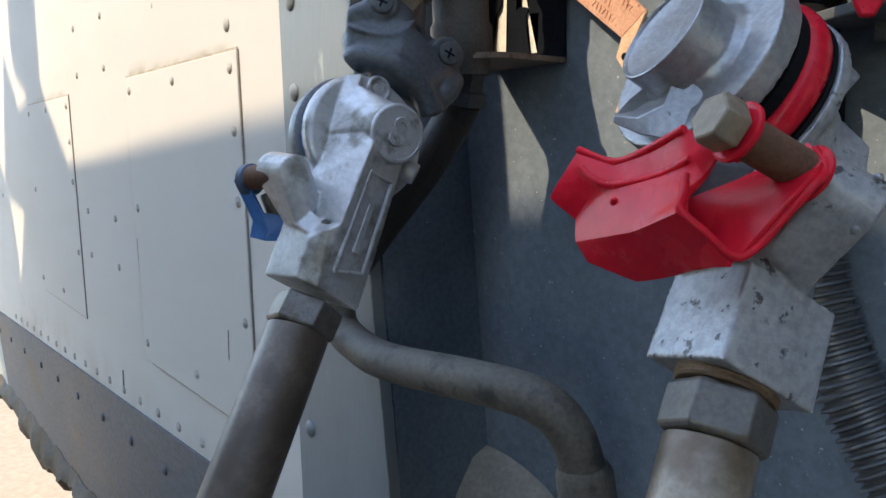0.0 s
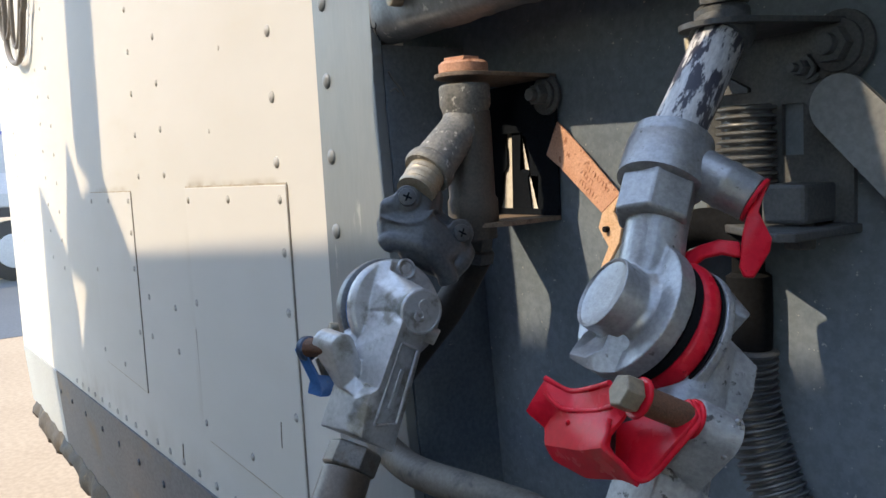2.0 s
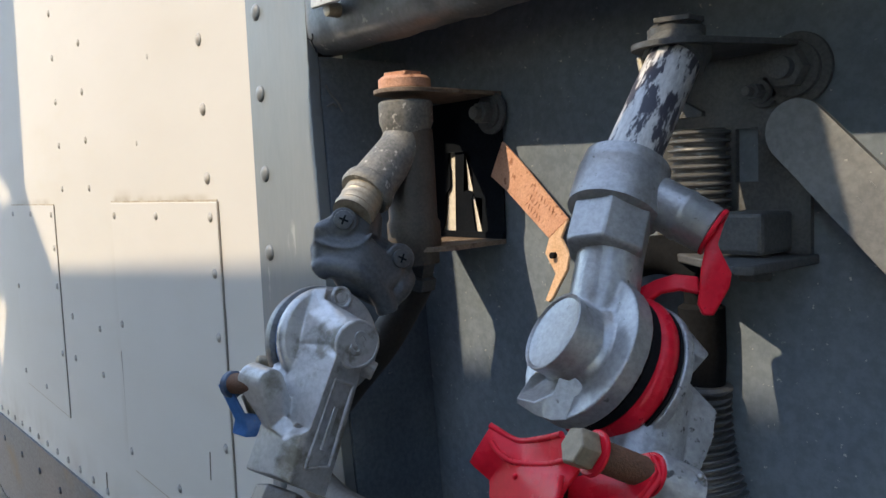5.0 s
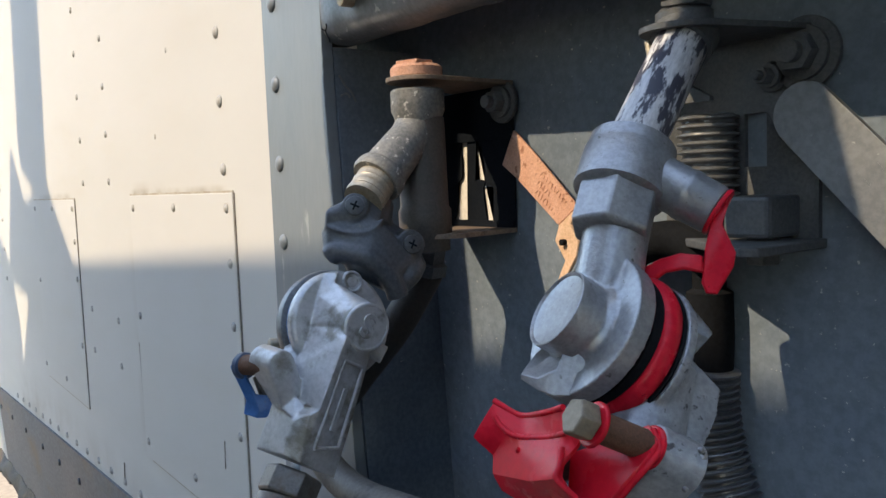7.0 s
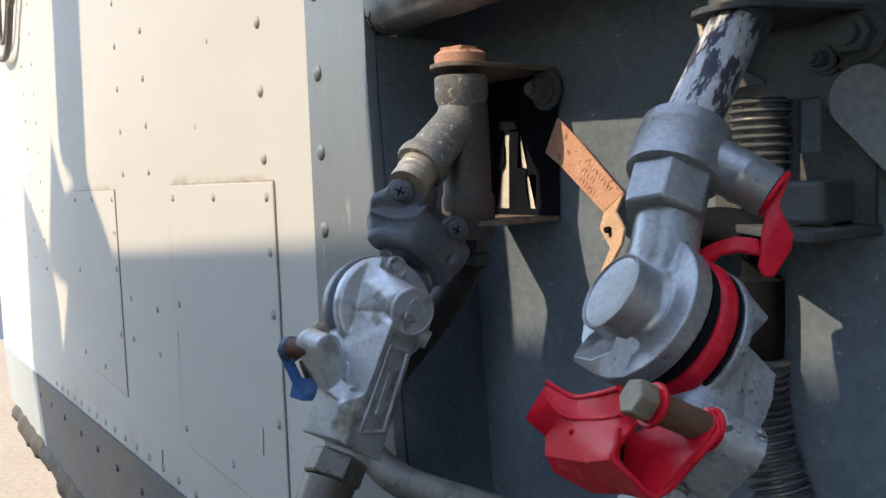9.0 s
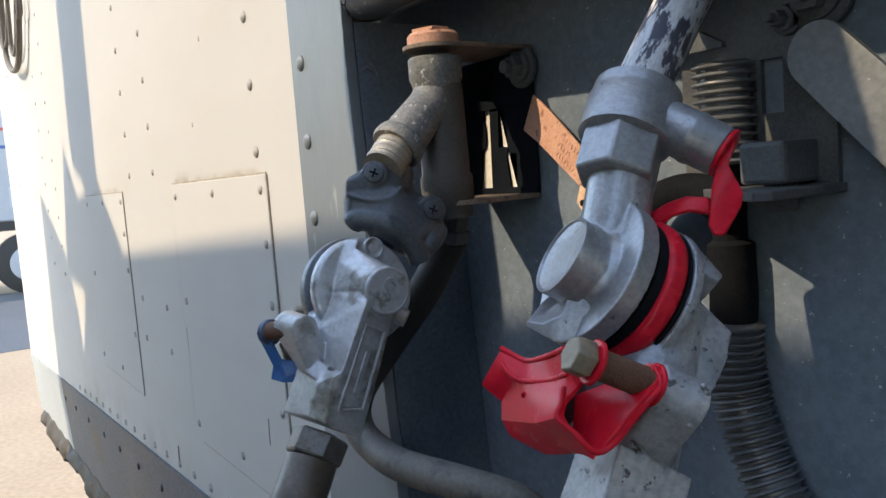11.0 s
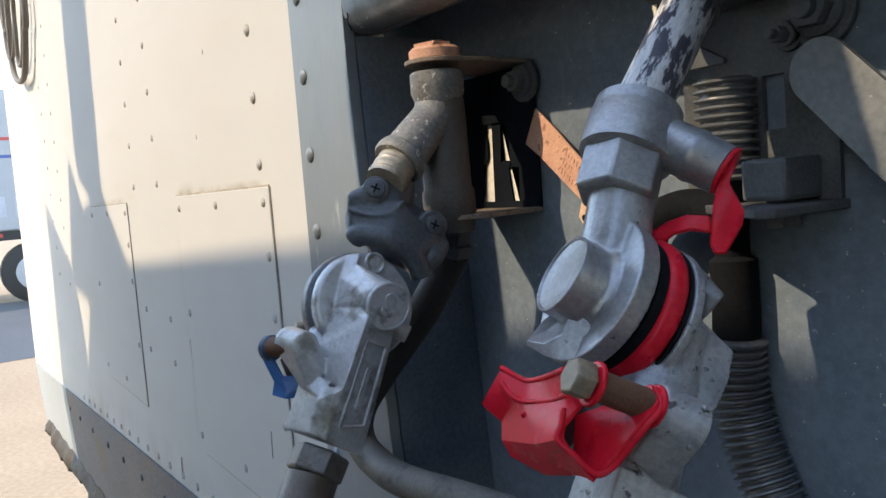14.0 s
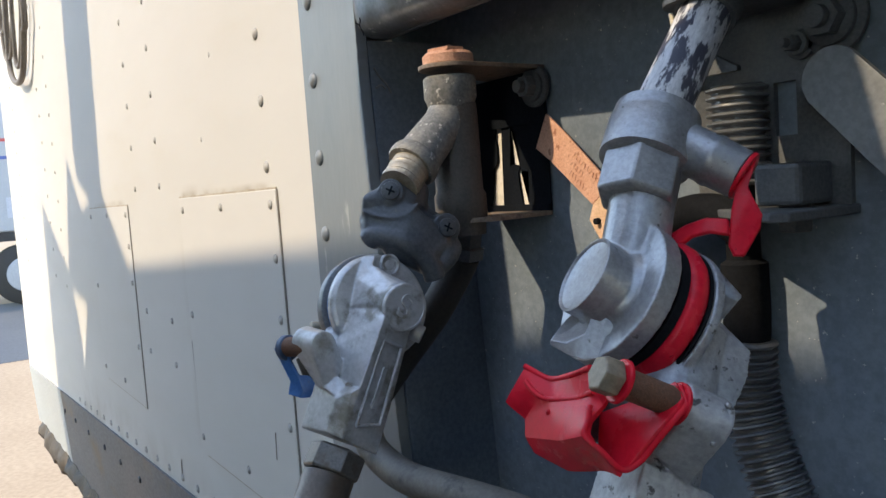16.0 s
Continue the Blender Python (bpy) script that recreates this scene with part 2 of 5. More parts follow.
CHIPPED = surface("chipped_white_paint", (0.42, 0.42, 0.43), (0.6, 0.59, 0.585), (0.4, 0.6), 0.0, 130, 600, 0.4, ((0.045, 0.045, 0.062), 230, 0.497, 0.035, 0.0), (1, 1, 0.3), fleck=0.5)
GROUND = surface("yard_ground", (0.34, 0.24, 0.155), (0.40, 0.295, 0.2), (0.85, 0.95), 0, 0.8, 30, 0.4)
CAB_PAINT = surface("cab_paint", (0.02, 0.022, 0.026), (0.035, 0.037, 0.04), (0.3, 0.5), 0, 3, 100, 0.02)
TRAILER_WHITE = surface("far_trailer_white", (0.33, 0.35, 0.39), (0.38, 0.4, 0.43), (0.4, 0.6), 0, 2, 60, 0.02)
STRIPE_RED = surface("stripe_red", (0.45, 0.06, 0.06), (0.5, 0.08, 0.08), (0.4, 0.6), 0, 4, 60, 0.02)
STRIPE_BLUE = surface("stripe_blue", (0.05, 0.09, 0.3), (0.07, 0.12, 0.34), (0.4, 0.6), 0, 4, 60, 0.02)
HOSE_SHADED = surface("shaded_hose", (0.022, 0.019, 0.017), (0.04, 0.034, 0.03), (0.6, 0.8), 0, 40, 500, 0.15)
YARD_SHADE = surface("yard_shade", (0.075, 0.085, 0.1), (0.1, 0.11, 0.125), (0.85, 0.95), 0, 0.6, 30, 0.3)
CABLE = surface("dusty_cable", (0.13, 0.11, 0.09), (0.2, 0.175, 0.15), (0.6, 0.8), 0, 30, 300, 0.1)
TYRE = surface("tyre", (0.02, 0.02, 0.022), (0.04, 0.038, 0.035), (0.7, 0.9), 0, 8, 80, 0.2)


# ---- mesh helpers ----
MM = 0.001


def mesh_object(name, bm, mat, parent=None, label="", smooth=40):
    me = bpy.data.meshes.new(name)
    bm.normal_update()
    bm.to_mesh(me)
    bm.free()
    me.materials.append(mat)
    if smooth:
        me.shade_smooth()
        me.set_sharp_from_angle(angle=radians(smooth))
    ob = new(name, me)
    if parent:
        ob.parent = parent
    if label:
        ob["label"] = label
    return ob


part = mesh_object


def thing(name, at, label, category, group="", kind=""):
    ob = new(name)
    ob.empty_display_size = 0.02
    ob.matrix_world = at
    return tagged(ob, label, category, group, kind)


def bevelled(ob, width, segments=2, angle=35):
    mod = ob.modifiers.new("bevel", "BEVEL")
    mod.width, mod.segments, mod.limit_method, mod.angle_limit = width, segments, "ANGLE", radians(angle)
    return ob


def hull(bm, points):
    vs = [bm.verts.new(Vector(p)) for p in points]
    res = bmesh.ops.convex_hull(bm, input=vs)
    loose = [g for g in res["geom_interior"] + res["geom_unused"] if isinstance(g, bmesh.types.BMVert)]
    bmesh.ops.delete(bm, geom=list(set(loose)), context="VERTS")


def box(bm, lo, hi):
    m = Matrix.Translation((Vector(lo) + Vector(hi)) / 2) @ Matrix.Diagonal((*(Vector(hi) - Vector(lo)), 1))
    bmesh.ops.create_cube(bm, size=1, matrix=m)


def lathe(bm, p0, p1, profile, seg=40, start=0.0):
    """A turned body: the profile's rows are (share of the way from p0 to p1, radius)."""
    p0, p1 = Vector(p0), Vector(p1)
    q = (p1 - p0).to_track_quat("Z", "Y").to_matrix()
    rings = []
    for s, r in profile:
        c = p0.lerp(p1, s)
        rings.append([bm.verts.new(c + q @ Vector((r * math.cos(start + 2 * math.pi * k / seg), r * math.sin(start + 2 * math.pi * k / seg), 0))) for k in range(seg)])
    for a, b in zip(rings, rings[1:]):
        for k in range(seg):
            bm.faces.new((a[k], a[(k + 1) % seg], b[(k + 1) % seg], b[k]))
    bm.faces.new(rings[0][::-1])
    bm.faces.new(rings[-1])


def cyl(bm, p0, p1, r0, r1=None, seg=40):
    lathe(bm, p0, p1, ((0, r0), (1, r0 if r1 is None else r1)), seg)


def edged(bm, p0, p1, r, e, seg=40):
    """A cylinder with rounded-off ends."""
    n = (Vector(p1) - Vector(p0)).length
    s = e / n
    lathe(bm, p0, p1, ((0, r - e), (s * 0.3, r - e * 0.3), (s, r), (1 - s, r), (1 - s * 0.3, r - e * 0.3), (1, r - e)), seg)


def spline(points, steps=10):
    pts = [Vector(p) for p in points]
    pts = [pts[0] * 2 - pts[1]] + pts + [pts[-1] * 2 - pts[-2]]
    out = []
    for i in range(1, len(pts) - 2):
        a, b, c, d = pts[i - 1:i + 3]
        for k in range(steps):
            t = k / steps
            out.append(0.5 * (2 * b + (c - a) * t + (2 * a - 5 * b + 4 * c - d) * t * t + (3 * b - a - 3 * c + d) * t ** 3))
    return out + [pts[-2]]


def sweep(bm, path, radius, seg=24):
    """A round tube along a path; radius: a number or a function of the length run."""
    run, last, side = 0.0, None, None
    rings = []
    for i, p in enumerate(path):
        d = (path[min(i + 1, len(path) - 1)] - path[max(i - 1, 0)]).normalized()
        if side is None:
            side = d.orthogonal().normalized()
        side = (side - d * side.dot(d)).normalized()
        up = d.cross(side)
        run += (p - last).length if last is not None else 0.0
        last = p
        r = radius(run) if callable(radius) else radius
        rings.append([bm.verts.new(p + r * (side * math.cos(2 * math.pi * k / seg) + up * math.sin(2 * math.pi * k / seg))) for k in range(seg)])
    for a, b in zip(rings, rings[1:]):
        for k in range(seg):
            bm.faces.new((a[k], a[(k + 1) % seg], b[(k + 1) % seg], b[k]))
    bm.faces.new(rings[0][::-1])
    bm.faces.new(rings[-1])


def resample(path, step):
    out, rest = [path[0]], 0.0
    for a, b in zip(path, path[1:]):
        n = (b - a).length
        d = step - rest
        while d <= n:
            out.append(a.lerp(b, d / n))
            d += step
        rest = n - (d - step)
    return out


def cast(name, build, mat, parent, voxel=0.0008, smooth=6, label=""):
    """A cast body: overlapping solids grown together with soft fillets."""
    bm = bmesh.new()
    build(bm)
    bmesh.ops.recalc_face_normals(bm, faces=bm.faces)
    bmesh.ops.scale(bm, vec=(MM, MM, MM), verts=bm.verts)
    ob = part(name, bm, mat, parent, label, smooth=0)
    re = ob.modifiers.new("grown", "REMESH")
    re.mode, re.voxel_size, re.use_smooth_shade = "VOXEL", voxel, True
    sm = ob.modifiers.new("fillet", "SMOOTH")
    sm.factor, sm.iterations = 0.5, smooth
    return ob


def piece(name, build, mat, parent, label="", bevel=0.0, angle=40):
    """A part built in millimetres."""
    bm = bmesh.new()
    build(bm)
    bmesh.ops.recalc_face_normals(bm, faces=bm.faces)
    bmesh.ops.scale(bm, vec=(MM, MM, MM), verts=bm.verts)
    ob = part(name, bm, mat, parent, label, smooth=angle)
    if bevel:
        bevelled(ob, bevel * MM)
    return ob


def sheet(bm, polygons, thick, split=True):
    """A folded plate: polygons share their corners by name."""
    made = {}
    for poly in polygons:
        vs = []
        for p in poly:
            key = tuple(p)
            if key not in made:
                made[key] = bm.verts.new(Vector(p))
            vs.append(made[key])
        bm.faces.new(vs)
    bmesh.ops.recalc_face_normals(bm, faces=bm.faces)
    if split:
        bmesh.ops.triangulate(bm, faces=bm.faces)
    bmesh.ops.solidify(bm, geom=bm.faces[:], thickness=thick)


def hexagon(bm, p0, p1, r, start=0.3):
    n = (Vector(p1) - Vector(p0)).length
    s = min(0.15, 1.2 / n)
    lathe(bm, p0, p1, ((0, r * 0.9), (s, r), (1 - s, r), (1, r * 0.9)), 6, start)


def slab(points, y0, y1):
    """An upright plate: the hull of (x, z) corners between two depths."""
    bm = bmesh.new()
    hull(bm, [(x, y, z) for x, z in points for y in (y0, y1)])
    return bm


def prism(points, y0, y1):
    """An upright plate with any outline of (x, z) corners between two depths."""
    bm = bmesh.new()
    front, rear = ([bm.verts.new((x, y, z)) for x, z in points] for y in (y0, y1))
    bm.faces.new(front)
    bm.faces.new(rear)
    for k in range(len(points)):
        n = (k + 1) % len(points)
        bm.faces.new((front[k], front[n], rear[n], rear[k]))
    bmesh.ops.triangulate(bm, faces=[f for f in bm.faces if len(f.verts) > 4])
    bmesh.ops.recalc_face_normals(bm, faces=bm.faces)
    return bm


# ---- ground, yard and what stands far off ----
bm = bmesh.new()
box(bm, (-400, -400, -0.2), (400, 400, 0))
tagged(part("ground", bm, GROUND, smooth=0), "pale tan dusty concrete yard in the sun", "ground", kind="structure")

# Thin band coloured like a shadow lying across the yard.
bm = bmesh.new()
box(bm, (-14.6, -60, -0.1), (-8.4, 60, 0.004))
tagged(part("road", bm, YARD_SHADE, smooth=0), "dark blue-grey band laid across the yard as a shadow", "road", kind="structure")


def far_trailer():
    t = thing("parked_trailer", pose(-14, 0, 0), "white parked trailer with thin red and blue stripes across the yard", "trailer")
    bm = bmesh.new()
    box(bm, (-2.5, -9.0, 1.2), (0, 4.2, 3.45))
    bevelled(part("box_body", bm, TRAILER_WHITE, t, smooth=0), 0.03)
    for name, z, mat in (("red_stripe", 2.64, STRIPE_RED), ("blue_stripe", 2.36, STRIPE_BLUE)):
        bm = bmesh.new()
        box(bm, (0.0, -9.0, z), (0.006, 4.2, z + 0.05))
        part(name, bm, mat, t, smooth=0)
    for k in range(3):
        bm = bmesh.new()
        box(bm, (0, 0.3 + 0.34 * k, 1.42), (0.006, 0.5 + 0.34 * k, 1.75))
        part("lettering_bar", bm, surface("faded_lettering", (0.4, 0.43, 0.5), (0.46, 0.48, 0.54), (0.5, 0.6), 0, 5, 60, 0.02), t, smooth=0)
    bm = bmesh.new()
    box(bm, (-0.02, -9.0, 1.05), (0.01, 4.2, 1.2))
    part("side_rail", bm, CAB_PAINT, t, smooth=0)
    bm = bmesh.new()
    box(bm, (0.0, 0.3, 1.1), (0.02, 0.75, 1.16))
    part("marker", bm, STRIPE_RED, t, smooth=0)
    for y in (1.15, -0.2):
        bm = bmesh.new()
        lathe(bm, (-0.32, y, 0.5), (0.0, y, 0.5), ((0, 0.44), (0.1, 0.49), (0.9, 0.49), (1, 0.44)), 32)
        w = part("wheel", bm, TYRE, t)
        bm = bmesh.new()
        lathe(bm, (0.0, y, 0.5), (0.03, y, 0.5), ((0, 0.28), (0.5, 0.27), (1, 0.12)), 24)
        part("rim", bm, TRAILER_WHITE, w)


far_trailer()


# ---- stand-in tractor, unseen behind the camera: plates shaped back from the shadows on the lower part of the trailer's front ----
def tractor():
    t = thing("unseen_tractor", pose(0, 0, 0), "unseen dark tractor stand-in, its plates shaped to shade the trailer's front", "truck")
    back = -1.6
    drop = SUN_DROP * 1.6
    plates = {
        "cab_shade": [(-0.72, -1.4), (-0.72, 1.335), (0.0, 1.383), (0.07, 1.387), (0.18, 1.389), (0.32, 1.403), (0.56, 1.41), (0.56, -1.4)],
        # Tall block added to keep sky light from the right off the recess.
        "sky_block": [(0.56, -1.4), (0.56, 1.41), (0.66, 2.3), (0.8, 2.9), (1.5, 2.9), (1.5, -1.4)],
        "shade_panel": [(-1.1, 1.42), (-0.88, 1.46), (-0.8, 1.39), (-0.72, 1.34), (-0.72, -1.0), (-1.11, -1.0), (-1.11, 1.25)],
        "shade_panel_edge": [(-1.11, 1.25), (-1.11, -1.0), (-1.28, -1.0), (-1.28, 1.04)],
        "shade_panel_tip": [(-1.185, 1.53), (-1.085, 1.41), (-1.0, 1.35), (-1.1, 1.29), (-1.19, 1.325), (-1.3, 1.31)],
        "shade_panel_left": [(-1.62, 1.45), (-1.55, 1.407), (-1.3, 1.3), (-1.24, 1.2), (-1.28, 1.05), (-1.3, -1.0), (-1.69, -1.0), (-1.68, 1.02)],
        "shade_pole": [(-1.1, 1.53), (-0.885, 1.45), (-0.68, 3.2), (-0.86, 3.2)],
    }
    for name, outline in plates.items():
        deep = 1.4 if name in ("cab_shade", "sky_block") else 0.05
        part(name, slab([(x - 1.6 * SUN_SIDE, z + drop) for x, z in outline], back - deep, back), STEEL if name == "shade_pole" else CAB_PAINT, t, smooth=0)
    # Unseen wall added to block the low sky on the right.
    bm = bmesh.new()
    box(bm, (1.51, -1.595, 0.3), (1.56, -0.06, 2.75))
    part("low_sky_block", bm, CAB_PAINT, t, smooth=0)
    # Unseen dark plate, widened to stop light bouncing up into the recess.
    bm = bmesh.new()
    box(bm, (-0.75, -1.59, 0.72), (1.505, -0.08, 0.86))
    part("bounce_block", bm, CAB_PAINT, t, smooth=0)
    for x in (-0.4, 0.9):
        bm = bmesh.new()
        edged(bm, (x, -2.2, 0.5), (x + 0.5, -2.2, 0.5), 0.5, 0.05)
        part("wheel", bm, TYRE, t)


tractor()

# ---- the trailer's front wall ----
PANEL_LOW = lambda x: 1.075 + 0.057 * x
bm = bmesh.new()
hull(bm, [(x, y, z) for x in (-2.33, -0.02) for y in (0.0, 0.03) for z in (PANEL_LOW(x), 4.0)])
for x0, x1 in ((0.62, 0.95),):
    hull(bm, [(x, y, z) for x in (x0, x1) for y in (0.0, 0.03) for z in (1.05, 4.0)])
wall = tagged(part("wall_front", bm, WALL_WHITE, smooth=0), "white painted riveted trailer front with grime and sun", "wall", kind="structure")

bm = bmesh.new()
outline = [(-0.02, 0.7), (-0.02, 4.0), (0.07, 4.0), (0.07, 1.527), (0.0715, 1.48), (0.0745, 1.44), (0.08, 1.36), (0.088, 1.26), (0.099, 1.16), (0.108, 0.7)]
rng = random.Random(8)
worn = []
for (xa, za), (xb, zb) in zip(outline, outline[1:] + outline[:1]):
    worn.append((xa, za))
    if xa >= 0.07 and 1.1 < za < 1.6 and zb > 1.1:
        n = int((za - zb) / 0.005)
        worn += [(xa + (xb - xa) * k / n + rng.uniform(-0.0005, 0.0003), za + (zb - za) * k / n) for k in range(1, n)]
outline = worn
faces = [bm.faces.new([bm.verts.new((x, y, z)) for x, z in outline]) for y in (-0.003, 0.005)]
for k in range(len(outline)):
    va, vb = [list(f.verts) for f in faces]
    bm.faces.new((va[k], va[(k + 1) % len(outline)], vb[(k + 1) % len(outline)], vb[k]))
bmesh.ops.recalc_face_normals(bm, faces=bm.faces)
strip = tagged(bevelled(part("wall_strip", bm, STRIP, smooth=0), 0.0007), "dark grey painted corner strip with round rivet heads", "wall", kind="structure")
bm = bmesh.new()
hull(bm, [(x, y, z) for x, z in ((0.53, 0.7), (0.62, 0.7), (0.62, 4.0), (0.53, 4.0)) for y in (-0.003, 0.03)])
tagged(part("wall_strip", bm, STRIP, smooth=0), "dark grey painted corner strip with round rivet heads", "wall", kind="structure")

# the rounded lip over the recess, running back into its ceiling
bm = bmesh.new()
prof = [(-0.003, 4.0), (-0.003, 1.545), (-0.0025, 1.538), (-0.0005, 1.5315), (0.003, 1.5275), (0.009, 1.525), (0.02, 1.5255), (0.03, 1.53), (0.03, 4.0)]
rows = []
for k in range(62):
    dz, dy = (rng.gauss(0, 0.0006), rng.gauss(0, 0.0005)) if 0 < k < 61 else (0, 0)
    rows.append([bm.verts.new((0.0705 + 0.459 * k / 61, y + (dy if z < 1.55 else 0), z + (dz if z < 1.55 else 0))) for y, z in prof])
for a, b in zip(rows, rows[1:]):
    for k in range(len(prof)):
        bm.faces.new((a[k], b[k], b[(k + 1) % len(prof)], a[(k + 1) % len(prof)]))
bm.faces.new(rows[0])
bm.faces.new(rows[-1][::-1])
bmesh.ops.recalc_face_normals(bm, faces=bm.faces)
tagged(part("wall_lip", bm, LIP), "dark grey rounded lip over the recess, scuffed and pitted", "wall", kind="structure")
bm = bmesh.new()
hull(bm, [(x, y, z) for x in (0.0, 0.6) for y, z in ((0.031, 1.529), (0.031, 1.6), (0.078, 1.6), (0.078, 1.545))])
tagged(part("recess_ceiling", bm, CEILING, smooth=0), "pale underside of the recess, lightened to throw light back", "ceiling", kind="structure")
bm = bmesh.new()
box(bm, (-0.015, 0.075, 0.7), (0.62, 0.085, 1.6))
back = tagged(part("wall_recess", bm, SHEET, smooth=0), "dusty sheet at the back of the recess, darkened and blued as shade", "wall", kind="structure")
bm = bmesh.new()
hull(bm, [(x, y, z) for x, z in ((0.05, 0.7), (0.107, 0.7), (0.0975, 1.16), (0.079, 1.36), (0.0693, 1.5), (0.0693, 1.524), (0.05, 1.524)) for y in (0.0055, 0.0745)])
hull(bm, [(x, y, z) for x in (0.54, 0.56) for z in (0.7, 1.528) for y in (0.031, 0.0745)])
tagged(part("wall_recess_side", bm, SIDE, smooth=0), "dark blue-grey side wall of the recess, shade put into its colour", "wall", kind="structure")

bm = bmesh.new()
lathe(bm, (0.105, 0.0735, 1.037), (0.105, 0.028, 1.037), ((0, 0.125), (0.25, 0.12), (0.55, 0.1), (0.8, 0.07), (0.95, 0.035), (1, 0.01)), 48)
tagged(part("housing", bm, DUST), "rounded housing under tan dust low in the recess", "housing")

def strokes(name, lines, r, mat, label, category):
    t = thing(name, pose(0, 0, 0), label, category)
    for pts in lines:
        bm = bmesh.new()
        sweep(bm, spline(pts, 5), r, 6)
        part("stroke", bm, mat, t)


strokes("chalk_mark", ([(0.0735, 0.0071, 1.5052), (0.0735, 0.011, 1.4991), (0.0735, 0.0163, 1.4937), (0.0735, 0.0191, 1.4882)], [(0.0735, 0.0076, 1.4916), (0.0735, 0.0120, 1.4935), (0.0735, 0.0149, 1.4911)]),
        0.0007, STRAP, "faint grey chalk scribble on the recess side", "mark")
strokes("paint_crack", ([(0.2603, 0.0748, 1.4273), (0.2584, 0.0748, 1.4218), (0.2606, 0.0748, 1.4178), (0.2570, 0.0748, 1.4145), (0.2542, 0.0748, 1.4120)], [(0.2486, 0.0748, 1.3921), (0.2534, 0.0748, 1.3884), (0.2609, 0.0748, 1.3905)]),
        0.0005, DARK_WEB, "dark cracks where paint peels off the sheet", "crack")

strokes("grime_streak", ([(-0.1500, -0.0012, 1.2050), (-0.1512, -0.0012, 1.1925), (-0.1520, -0.0012, 1.1790)],), 0.0011, SEAM, "short grey grime streak on the white wall", "stain")
strokes("grime_streak", ([(-0.5105, -0.0002, 1.0890), (-0.5125, -0.0002, 1.0740), (-0.5130, -0.0002, 1.0600)],), 0.0012, SEAM, "short grey grime streak by the wall's lower rivets", "stain")
strokes("grime_streak", ([(-0.4060, -0.0002, 1.2600), (-0.4042, -0.0002, 1.2100), (-0.4035, -0.0002, 1.1500)],), 0.0009, SEAM, "long grey grime streak beside the access cover", "stain")

strokes("paint_crack", ([(0.0777, -0.0032, 1.5368), (0.0784, -0.0032, 1.5345), (0.0768, -0.0032, 1.5326), (0.0783, -0.0032, 1.5296), (0.0810, -0.0032, 1.5269), (0.0818, -0.0032, 1.5246)], [(0.0716, -0.0032, 1.5348), (0.0752, -0.0032, 1.5332), (0.0768, -0.0032, 1.5326)]), 0.0004, DARK_WEB, "black crack in the paint at the lip's corner", "crack")

# the rest of the trailer's box, out of sight
bm = bmesh.new()
box(bm, (-2.33, 0.031, 1.0), (-2.3, 9, 4.0))
box(bm, (0.92, 0.031, 1.0), (0.95, 9, 4.0))
box(bm, (-2.3, 0.09, 0.95), (0.92, 9, 1.0))
box(bm, (-2.33, 0.031, 4.0), (0.95, 9, 4.03))
tagged(part("wall_sides", bm, WHITE, smooth=0), "white trailer sides, floor and roof", "wall", kind="structure")

# bottom rail: grey, with a pale end piece and tarry underseal under it
RAIL_LOW = lambda x: 0.84 + 0.03 * x
bm = bmesh.new()
hull(bm, [(x, y, z) for x in (-1.62, -0.0205) for y, z in ((-0.004, PANEL_LOW(x) + 0.005), (0.03, PANEL_LOW(x) - 0.001), (0.008, RAIL_LOW(x)), (0.04, RAIL_LOW(x)))])
rail = tagged(part("bottom_rail", bm, RAIL, smooth=0), "grey stained bottom rail with rivets", "trim", kind="structure")
bm = bmesh.new()
hull(bm, [(x, y, z) for x in (-2.3, -1.621) for y, z in ((-0.004, PANEL_LOW(x) + 0.005), (0.03, PANEL_LOW(x) - 0.001), (0.008, RAIL_LOW(x)), (0.04, RAIL_LOW(x)))])
tagged(part("bottom_rail", bm, RAIL_PALE, smooth=0), "pale grey metal end of the bottom rail", "trim", kind="structure")
bm = bmesh.new()
rng = random.Random(4)
def drip(x):
    return 0.045 + 0.018 * math.sin(9 * x) + 0.012 * math.sin(31 * x + 1) + 0.008 * math.sin(83 * x + 2) + rng.uniform(-0.004, 0.004)


xs = [-2.2 + 0.0125 * k for k in range(176)]
rings = []
for x in xs:
    d, lump = drip(x), 0.004 * math.sin(47 * x) + rng.uniform(-0.002, 0.002)
    z = RAIL_LOW(x)
    rings.append([bm.verts.new((x, y, h)) for y, h in ((0.006, z + 0.012 + lump), (-0.003 + lump, z - 0.1 * d), (-0.006 + lump, z - 0.5 * d), (0.002, z - 0.9 * d), (0.014, z - d), (0.032, z - 0.8 * d), (0.038, z + 0.01))])
for a, b in zip(rings, rings[1:]):
    for k in range(7):
        bm.faces.new((a[k], b[k], b[(k + 1) % 7], a[(k + 1) % 7]))
bm.faces.new(rings[0])
bm.faces.new(rings[-1][::-1])
bmesh.ops.recalc_face_normals(bm, faces=bm.faces)
tagged(part("underseal", bm, RUBBER_SKIRT), "lumpy brown-black tarry underseal hanging under the rail", "underseal")


def rivet_mesh(r, h, mat):
    bm = bmesh.new()
    lathe(bm, (0, 0, 0), (0, -h, 0), ((0, r), (0.35, r * 0.93), (0.7, r * 0.7), (0.93, r * 0.38), (1, r * 0.12)), 12)
    bmesh.ops.recalc_face_normals(bm, faces=bm.faces)
    me = bpy.data.meshes.new("rivet")
    bm.to_mesh(me)
    bm.free()
    me.shade_smooth()
    me.materials.append(mat)
    return me


